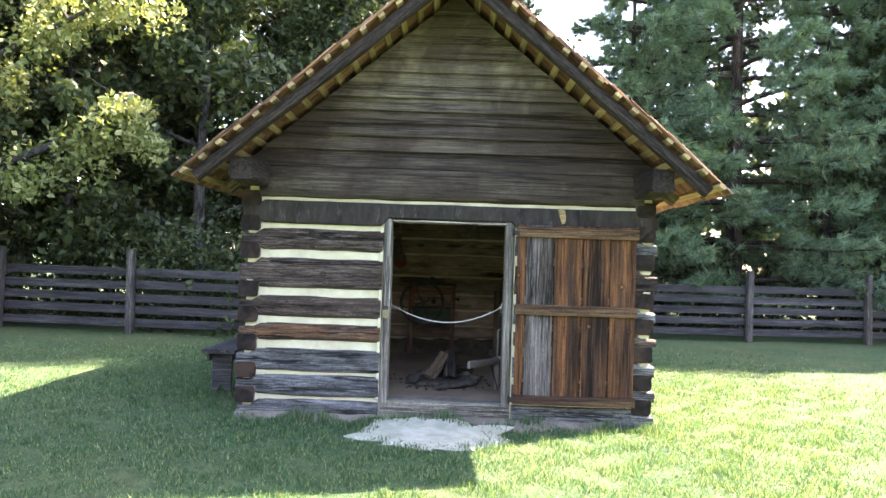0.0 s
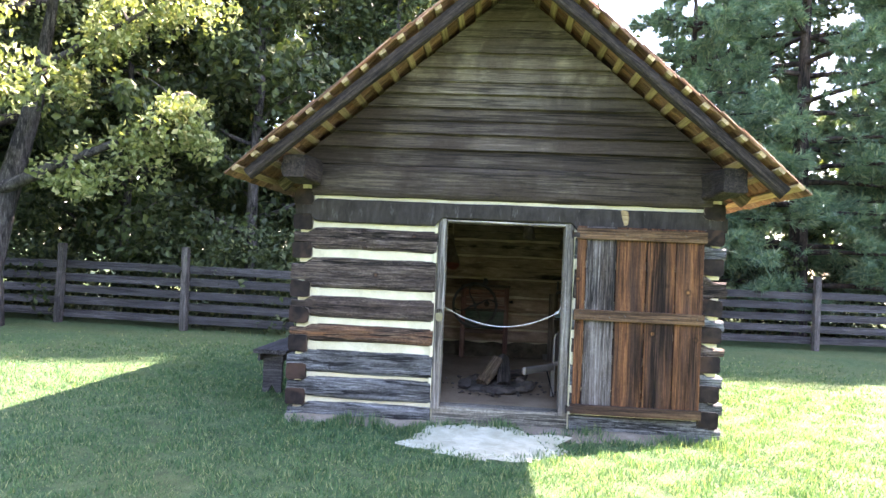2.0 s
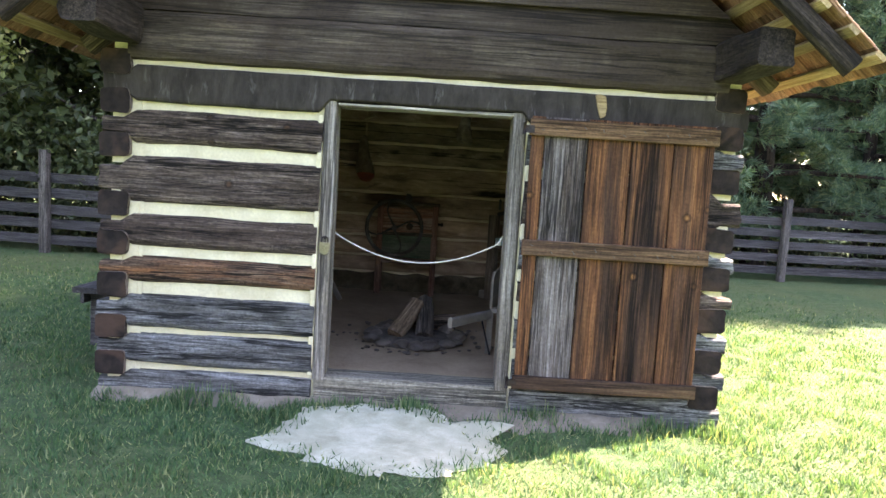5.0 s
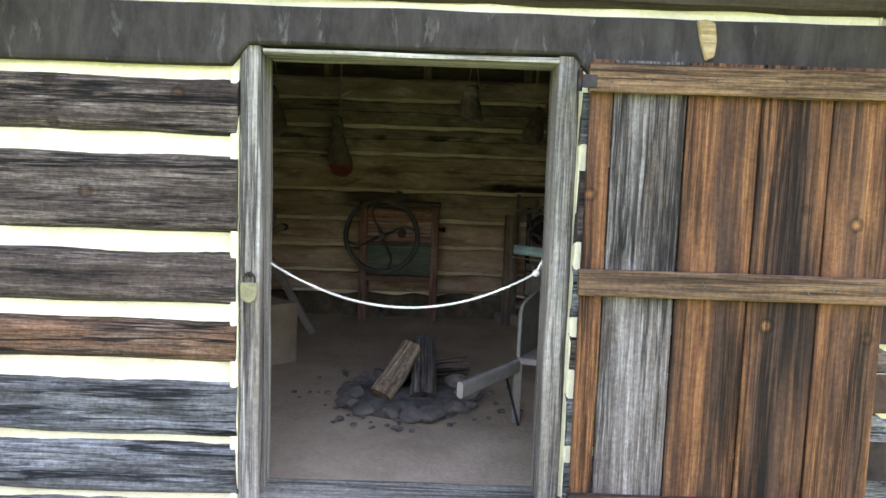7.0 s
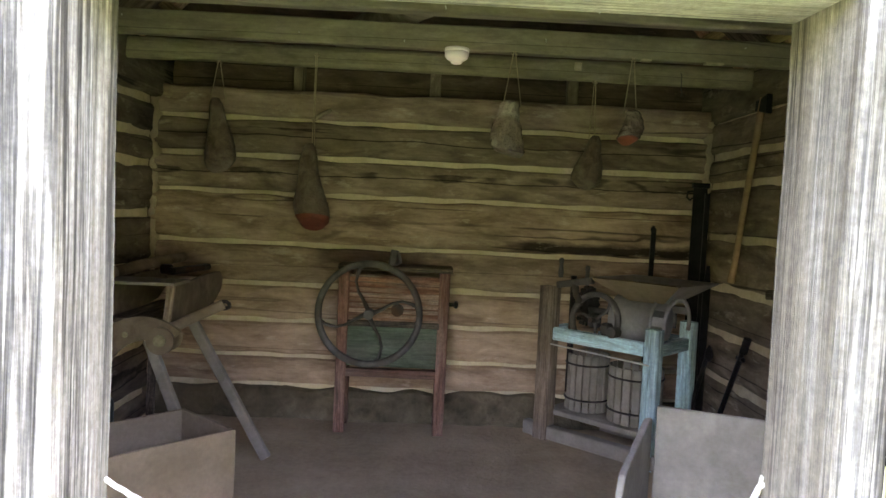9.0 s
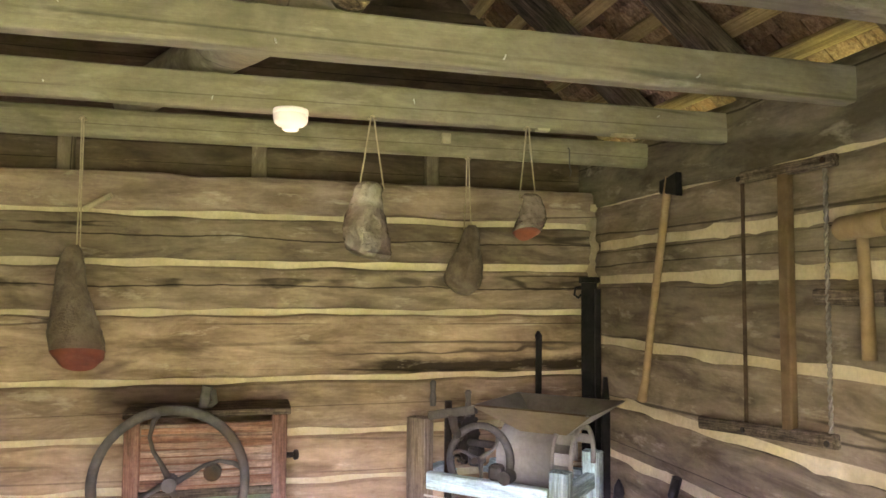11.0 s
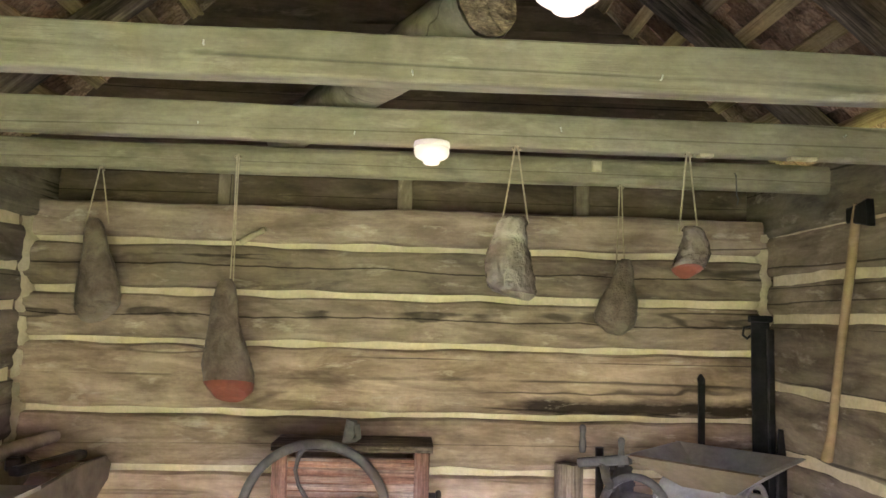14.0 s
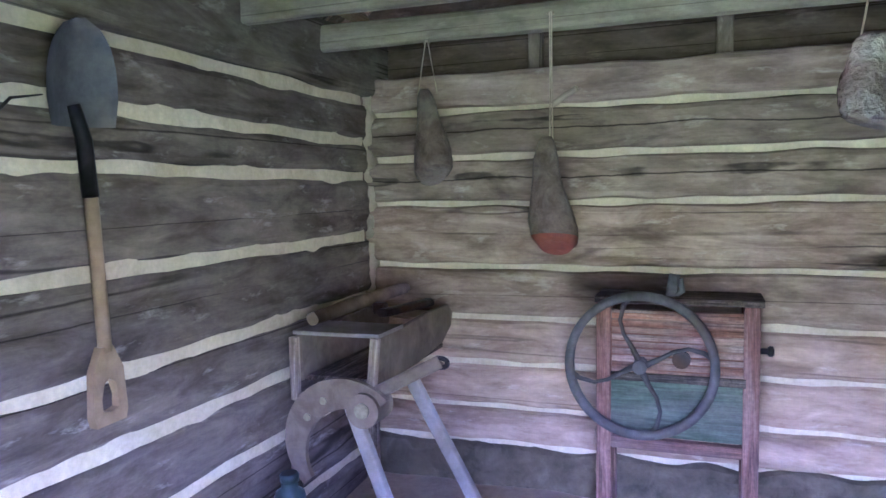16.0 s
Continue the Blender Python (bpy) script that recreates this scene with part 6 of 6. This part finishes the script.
# ---- fodder chopper at the left wall ----
def build_chopper():
    f = floor_z(9.5)
    m = thing("fodder_chopper", (-1.43, 9.35, f), "wooden fodder chopper with trough, curved knife and splayed legs", "farm machine")
    z = lambda v: v - f
    for x, mat in ((-0.175, KNIFE_W), (0.155, KNIFE_W)):
        pts = [(0.0, -0.10), (0.0, 0.085), (0.25, 0.085), (0.55, 0.10), (0.80, 0.095), (0.86, 0.05), (0.84, -0.01), (0.72, -0.07), (0.4, -0.10)]
        part("trough_side", extrude_outline(pts, 0.024, 0.003), mat, m, at=pose(x, 0, z(1.03), 0, 0, 90))
    part("trough_floor", beam(0.72, 0.32, 0.022, 8, 0.002, 0.005, 1), OLD_W, m, at=pose(-0.01, 0.40, z(0.935), 0, 0, 90))
    part("cover", beam(0.37, 0.24, 0.016, 8, 0.002, 0.004, 2), GREY_W, m, "flat grey cover board", pose(-0.01, 0.11, z(1.125)))
    for x in (-0.185, ):
        part("mouth_frame", beam(0.25, 0.03, 0.035, 5, 0.002, 0.005, 3), POST_BROWN, m, at=pose(x, -0.018, z(0.985), 0, -90, 0))
    part("mouth_frame", beam(0.20, 0.03, 0.035, 5, 0.002, 0.005, 4), POST_BROWN, m, at=pose(0.155, -0.018, z(1.02), 0, -84, 0))
    part("mouth_sill", beam(0.30, 0.03, 0.03, 5, 0.002, 0.005, 5), POST_BROWN, m, at=pose(-0.02, -0.018, z(0.885), 0, -5, 0))
    # curved knife on its hub
    bm = bmesh.new()
    c = Vector((0.064, -0.085, z(0.732)))
    k, rows = 26, []
    for i in range(k + 1):
        a = radians(46 + 180 * i / k)
        w = 0.102 * math.sin(math.pi * (0.22 + 0.70 * i / k)) + 0.022
        row = []
        for r, y in ((0.255, -0.012), (0.255, 0.012), (0.255 - w, 0.012), (0.255 - w, -0.012)):
            row.append(bm.verts.new(c + Vector((r * math.cos(a), y, r * 0.97 * math.sin(a)))))
        rows.append(row)
    for r0, r1 in zip(rows, rows[1:]):
        for j in range(4):
            bm.faces.new((r0[j], r1[j], r1[(j + 1) % 4], r0[(j + 1) % 4]))
    bm.faces.new(rows[0][::-1])
    bm.faces.new(rows[-1])
    bmesh.ops.recalc_face_normals(bm, faces=bm.faces)
    knife = part("knife", bm, KNIFE_W, m, "brown curved knife guard")
    for a in (150, 118):
        part("rivet", tube([c + Vector((0.178 * math.cos(radians(a)), -0.016, 0.178 * math.sin(radians(a)))), c + Vector((0.178 * math.cos(radians(a)), 0.0, 0.178 * math.sin(radians(a))))], 0.015, 10), BRASS, knife)
    hub = part("hub", tube([(0.15, -0.115, z(0.868)), (0.15, 0.02, z(0.868))], 0.066, 18), KNIFE_W, m)
    part("hub_cap", tube([(0.15, -0.122, z(0.870)), (0.15, -0.112, z(0.870))], 0.030, 12), BRASS, hub)
    part("lever", beam(0.34, 0.035, 0.05, 6, 0.003, 0.010, 7), KNIFE_W, m, at=turn_x_to((0.12, -0.03, z(0.89)), (0.40, 0.02, z(1.035))))
    part("lever_eye", tube([(0.41 + 0.028 * math.cos(t * math.tau / 12), 0.02, z(1.035) + 0.018 * math.sin(t * math.tau / 12)) for t in range(13)], 0.010, 6), IRON, m)
    for a, b, mt in (((0.075, -0.05, z(0.86)), (0.36, -0.10, 0.0), GREY_W), ((0.16, 0.30, z(0.92)), (0.60, 0.22, 0.0), GREY_W), ((-0.17, 0.0, z(0.88)), (-0.20, -0.06, 0.0), OLD_W), ((-0.15, 0.62, z(0.93)), (-0.19, 0.70, 0.0), OLD_W)):
        d = Vector(b) - Vector(a)
        part("leg", beam(d.length, 0.035, 0.055, 8, 0.003, 0.008, a[0]), mt, m, at=turn_x_to(a, b))
    # handle pole and old staves lying on top against the wall
    p = thing("wooden_pole", (-1.55, 9.75, 1.14), "old round wooden pole lying on the chopper by the wall", "pole")
    part("pole", tube([(-0.02, -0.35, 0.03), (0.0, 0.0, 0.045), (0.06, 0.42, 0.06)], [0.028, 0.032, 0.027], 10, wob=0.2), KNIFE_W, p)
    q = thing("iron_clamp", (-1.33, 9.80, 1.13), "dark iron clamp lying on the chopper trough", "clamp")
    part("jaw", beam(0.34, 0.05, 0.035, 6, 0.006, 0.012, 3), IRON, q, at=pose(0, 0, 0.035, 0, 0, 75))
    part("block", solid((0.06, 0.05, 0.05), 0.008, (-0.12, -0.02, 0.03)), IRON, q)


build_chopper()


def build_crate():
    f = floor_z(8.7)
    c = thing("crate", (-1.17, 8.78, f, 0, 0, 48), "open tan wooden crate on the dirt floor", "crate")
    for y in (-0.20, 0.20):
        part("side", beam(0.60, 0.02, 0.40, 6, 0.002, 0.004, y), CRATE_W, c, at=pose(0, y, 0.205))
    for x in (-0.29, 0.29):
        part("end", beam(0.375, 0.02, 0.40, 6, 0.002, 0.004, x), CRATE_W, c, at=pose(x, 0, 0.205, 0, 0, 90))
    part("bottom", solid((0.56, 0.37, 0.018), 0.003, (0, 0, 0.03)), CRATE_W, c)
    j = thing("jar", (-1.44, 8.99, f - 0.03), "teal enamelled can standing beside the crate", "can")
    part("body", lathe([(0.050, 0.0), (0.055, 0.01), (0.055, 0.48), (0.050, 0.50), (0.030, 0.515), (0.030, 0.54)], 18), TEAL, j)
    part("cap", lathe([(0.033, 0.538), (0.034, 0.56), (0.028, 0.568)], 16), TEAL, j)


build_crate()

# ---- hearth ----
def stone_mesh(seed, r):
    bm = bmesh.new()
    bmesh.ops.create_icosphere(bm, subdivisions=2, radius=r)
    for v in bm.verts:
        d = v.co.normalized()
        v.co = d * r * (1 + 0.35 * noise.noise(d * 1.4 + Vector((seed * 3.7, 0, 0))) + 0.12 * noise.noise(d * 4 + Vector((seed, 5, 0))))
        v.co.z *= 0.50
    return smooth(bm, False)


def build_hearth():
    rng = random.Random(8)
    f = floor_z(8.3)
    bm = bmesh.new()
    n = 40
    mid = bm.verts.new((-0.03, 8.26, f + 0.045))
    rings = [[bm.verts.new((-0.03 + 0.37 * s * math.cos(k * math.tau / n) * (1 + 0.15 * noise.noise(Vector((math.cos(k * math.tau / n) * 2, math.sin(k * math.tau / n) * 2, 3)))), 8.26 + 0.34 * s * math.sin(k * math.tau / n),
                             f + zz + 0.010 * noise.noise(Vector((k * 0.9, s * 5, 0))))) for k in range(n)] for s, zz in ((0.35, 0.04), (0.7, 0.035), (1.0, 0.0), (1.05, -0.03))]
    for k in range(n):
        bm.faces.new((mid, rings[0][k], rings[0][(k + 1) % n]))
        for a, b in zip(rings, rings[1:]):
            bm.faces.new((a[k], b[k], b[(k + 1) % n], a[(k + 1) % n]))
    tagged(part("ash_bed", smooth(bm), ASH), "bed of grey ash and charcoal on the dirt floor", "ash", kind="stuff")
    for k in range(17):
        a = k * math.tau / 17 + rng.uniform(-0.1, 0.1)
        if 0.9 < a < 1.2:
            continue
        r = rng.uniform(0.050, 0.092)
        x, y = -0.03 + 0.38 * math.cos(a) + rng.uniform(-0.03, 0.03), 8.26 + 0.34 * math.sin(a) + rng.uniform(-0.03, 0.03)
        tagged(part("hearth_stone", stone_mesh(k, r), STONE, None, "", pose(x, y, floor_z(y) + r * 0.33, rng.uniform(-12, 12), 0, rng.uniform(0, 360))),
               "sooty grey field stone of the fire ring", "stone", "stones of the fire ring")
    for k in range(70):
        a = rng.uniform(0, math.tau)
        d = rng.uniform(0.36, 0.62)
        x, y = -0.03 + d * math.cos(a) * 1.1, 8.26 + d * math.sin(a) * 0.85
        r = rng.uniform(0.008, 0.024)
        tagged(part("pebble", stone_mesh(k + 50, r), STONE, None, "", pose(x, y, floor_z(y) + r * 0.3, 0, 0, rng.uniform(0, 360))), "small loose stone on the dirt floor", "pebble", "pebbles by the hearth")
    a = thing("firewood", (-0.12, 8.28, f), "split piece of pale firewood leaning in the hearth", "firewood", "firewood in the hearth")
    part("log", beam(0.36, 0.13, 0.125, 14, 0.016, 0.03, 4, None, 0), SPLIT, a, at=turn_x_to((-0.045, -0.17, 0.07), (0.085, 0.0, 0.255)) @ pose(0, 0, 0, 28, 0, 0))
    b = thing("firewood", (0.06, 8.36, f), "dark charred log stood in the hearth", "firewood", "firewood in the hearth")
    part("log", beam(0.36, 0.14, 0.15, 14, 0.022, 0.06, 6, None, 0), CHARRED, b, at=turn_x_to((-0.005, -0.20, 0.085), (-0.015, -0.03, 0.245)))
    c = thing("firewood", (0.10, 8.48, f), "round dark log lying at the back of the hearth", "firewood", "firewood in the hearth")
    part("log", beam(0.44, 0.11, 0.11, 12, 0.012, 0.045, 9, None, 0), LOG_OUT, c, at=turn_x_to((-0.20, 0.02, 0.075), (0.20, 0.06, 0.11)))


build_hearth()


def build_chair():
    f = floor_z(7.95)
    s = 0.50 - f
    ch = thing("wooden_chair", (0.75, 8.02, f), "crude grey plank chair with solid side and a long front board", "chair")
    A, B, C, D = (Vector(p) for p in ((-0.20, -0.12, s), (0.22, -0.30, s), (0.02, 0.32, s), (0.44, 0.14, s)))
    bm = bmesh.new()
    lo = [bm.verts.new(p - Vector((0, 0, 0.032))) for p in (A, B, D, C)]
    hi = [bm.verts.new(p) for p in (A, B, D, C)]
    bm.faces.new(lo[::-1])
    bm.faces.new(hi)
    for i in range(4):
        bm.faces.new((lo[i], lo[(i + 1) % 4], hi[(i + 1) % 4], hi[i]))
    bmesh.ops.bevel(bm, geom=list(bm.edges), offset=0.006, segments=2, affect="EDGES")
    part("seat", bm, GREY_W, ch)
    d = (C - A)
    pts = [(0, 0.003), (0.0, 0.24), (0.03, 0.285), (0.08, 0.30), (d.length - 0.06, 0.36), (d.length, 0.35), (d.length, 0.003)]
    m = Matrix((d.normalized(), Vector((0, 0, 1)).cross(d.normalized()), Vector((0, 0, 1)))).transposed().to_4x4()
    m.translation = A + Vector((0.01, 0, 0))
    part("side_panel", extrude_outline(pts, 0.022, 0.004), GREY_W, ch, at=m)
    e = D - C
    m2 = Matrix((e.normalized(), Vector((0, 0, 1)).cross(e.normalized()), Vector((0, 0, 1)))).transposed().to_4x4()
    m2.translation = C + Vector((0.02, -0.015, 0))
    part("back_panel", extrude_outline([(0.01, 0.003), (0.01, 0.40), (e.length, 0.40), (e.length, 0.003)], 0.022, 0.004), GREY_W, ch, at=m2)
    part("front_board", beam(0.62, 0.035, 0.075, 10, 0.003, 0.014, 3), GREY_W, ch, "long pale board reaching out in front", turn_x_to(A + Vector((0.02, 0.02, -0.045)), A + Vector((-0.31, -0.50, -0.035))))
    for p, k in ((A, (0.01, 0.01)), (B, (-0.03, 0.03)), (C, (0.02, -0.03)), (D, (-0.03, -0.03))):
        part("leg", beam(s - 0.035, 0.04, 0.045, 6, 0.002, 0.006, p.x), GREY_W, ch, at=pose(p.x + k[0], p.y + k[1], (s - 0.035) / 2, 0, -90, 0))
    r = thing("iron_rod", (0.55, 7.87, f), "thin dark iron rod leaning on the chair leg", "iron rod")
    part("shaft", tube([(0.02, -0.03, 0.004), (-0.055, 0.0, 0.27)], 0.007, 8), BLACK, r)


build_chair()

# ---- tools on the side walls ----
def build_shovel():
    s = thing("shovel", (LEFT_X + 0.025, 8.40, 1.045), "long shovel with steel blade and wooden D-grip, hung blade up", "shovel")
    # blade: a dished sheet, its point up
    bm = bmesh.new()
    nx, nz = 10, 12
    for side in (0, 1):
        g = []
        for j in range(nz + 1):
            u = j / nz
            half = 0.114 * math.sqrt(max(0.004, 1 - (max(0, u - 0.30) / 0.70) ** 2.4)) * (0.90 + 0.10 * min(u / 0.25, 1))
            g.append([bm.verts.new((0.045 - 0.035 * (1 - (2 * i / nx - 1) ** 2) + 0.003 * side + 0.02 * u, (2 * i / nx - 1) * half, 0.86 + 0.275 * u)) for i in range(nx + 1)])
        for j in range(nz):
            for i in range(nx):
                bm.faces.new((g[j][i], g[j][i + 1], g[j + 1][i + 1], g[j + 1][i])).smooth = True
    bmesh.ops.remove_doubles(bm, verts=bm.verts, dist=0.0005)
    part("blade", bm, STEEL, s, at=pose(0, 0.008, -0.055, 2.0, 0, 0))
    part("socket", tube([(0.03, 0.0, 0.62), (0.03, -0.012, 0.77), (0.022, -0.034, 0.86)], [0.021, 0.021, 0.017], 12), BLACK, s)
    part("handle", tube([(0.03, 0.02, 0.20), (0.03, 0.010, 0.42), (0.03, 0.0, 0.63)], 0.0185, 12), TOOL_W, s)
    out = [(-0.020, 0.215), (-0.052, 0.15), (-0.060, 0.03), (-0.052, 0.0), (0.052, 0.0), (0.060, 0.03), (0.052, 0.15), (0.020, 0.215)]
    hole = [(-0.028, 0.040), (-0.030, 0.075), (-0.018, 0.115), (0.0, 0.128), (0.018, 0.115), (0.030, 0.075), (0.028, 0.040), (0.0, 0.034)]
    bm = bmesh.new()
    def ring(pts, x):
        return [bm.verts.new((x, a, b)) for a, b in pts]
    for x in (0.017, 0.043):
        o, h = ring(out, x), ring(hole, x)
        es = [bm.edges.new((q[i], q[(i + 1) % len(q)])) for q in (o, h) for i in range(len(q))]
        bmesh.ops.triangle_fill(bm, edges=es, use_beauty=True)
    bm.verts.ensure_lookup_table()
    k, h = len(out), len(hole)
    vs = list(bm.verts)
    for base, cnt in ((0, k), (k, h)):
        for i in range(cnt):
            j = (i + 1) % cnt
            bm.faces.new((vs[base + i], vs[base + j], vs[base + j + k + h], vs[base + i + k + h]))
    bmesh.ops.recalc_face_normals(bm, faces=bm.faces)
    part("grip", bm, TOOL_W, s, at=pose(0, 0.02, 0, 1, 0, 0))
    fk = thing("hay_fork", (LEFT_X + 0.03, 8.03, 0.97), "old hay fork with thin iron tines hung on the wall", "fork")
    part("handle", tube([(0.03, 0, 0.02), (0.03, 0, 0.82)], 0.017, 10), TOOL_W, fk)
    for y in (-0.09, -0.03, 0.03, 0.09):
        part("tine", tube([(0.03, 0, 0.82), (0.032, y * 0.9, 0.87), (0.03, y * 1.6, 0.93), (0.05, y * 2.4, 0.945)], [0.006, 0.005, 0.004, 0.002], 6), IRON, fk)


build_shovel()


def build_right_tools():
    x = RIGHT_X - 0.045
    a = thing("axe", (x, 9.45, 1.24), "felling axe with black head and long pale handle on the wall", "axe")
    part("head", extrude_outline([(-0.075, 0.865), (-0.070, 0.965), (0.0, 0.950), (0.055, 0.945), (0.055, 0.890), (0.0, 0.882)], 0.030, 0.004), BLACK, a, at=pose(0, 0, 0, 0, 0, 90))
    part("handle", tube([(0.0, 0.235, 0.0), (0.0, 0.20, 0.10), (0.0, 0.135, 0.40), (0.0, 0.06, 0.70), (0.0, 0.02, 0.88), (0.0, 0.0, 0.955)], [0.022, 0.017, 0.016, 0.017, 0.018, 0.016], 10), TOOL_W, a)
    s = thing("frame_saw", (x, 8.80, 1.22), "wooden frame saw with thin blade and twisted cord on the wall", "saw")
    part("top_bar", beam(0.42, 0.03, 0.040, 8, 0.002, 0.008, 1), OLD_W, s, at=pose(0, -0.02, 0.895, 0, 0, 90) @ pose(0, 0, 0, 0, -1, 0))
    part("bottom_bar", beam(0.66, 0.03, 0.045, 8, 0.002, 0.008, 2), OLD_W, s, at=pose(0, 0.12, 0.03, 0, 0, 90) @ pose(0, 0, 0, 0, 5, 0))
    part("stretcher", beam(0.87, 0.028, 0.048, 8, 0.002, 0.006, 3), BROWN_TOOL, s, at=pose(0, -0.02, 0.46, 0, 0, 90) @ pose(0, 0, 0, 0, -90, 0))
    part("blade", solid((0.004, 0.018, 0.88), 0.001, (0.0, 0.19, 0.46)), RUST, s, "thin rusty saw blade")
    bm = bmesh.new()
    for q in range(2):
        tube([(0.0042 * math.cos(k * 0.9 + q * math.pi), -0.19 + 0.0042 * math.sin(k * 0.9 + q * math.pi), 0.04 + k * 0.007) for k in range(123)], 0.0042, 5, bm)
    part("cord", bm, CORD, s)
    for y, z in ((0.19, 0.895), (-0.20, 0.895), (0.19, 0.02), (-0.19, 0.05)):
        part("pin", tube([(-0.02, y, z), (0.02, y, z)], 0.010, 8), IRON, s)
    m = thing("mallet", (x - 0.02, 8.46, 1.53), "pale wooden mallet hung on the log wall", "mallet")
    part("head", tube([(0, 0.075, 0.370), (0, 0.070, 0.370), (0, -0.09, 0.378), (0, -0.095, 0.378)], [0.032, 0.036, 0.038, 0.034], 18), TOOL_W, m)
    part("handle", tube([(0, 0.0, 0.36), (0, -0.01, 0.18), (0, -0.015, 0.0)], [0.016, 0.018, 0.020], 10), TOOL_W, m)


build_right_tools()
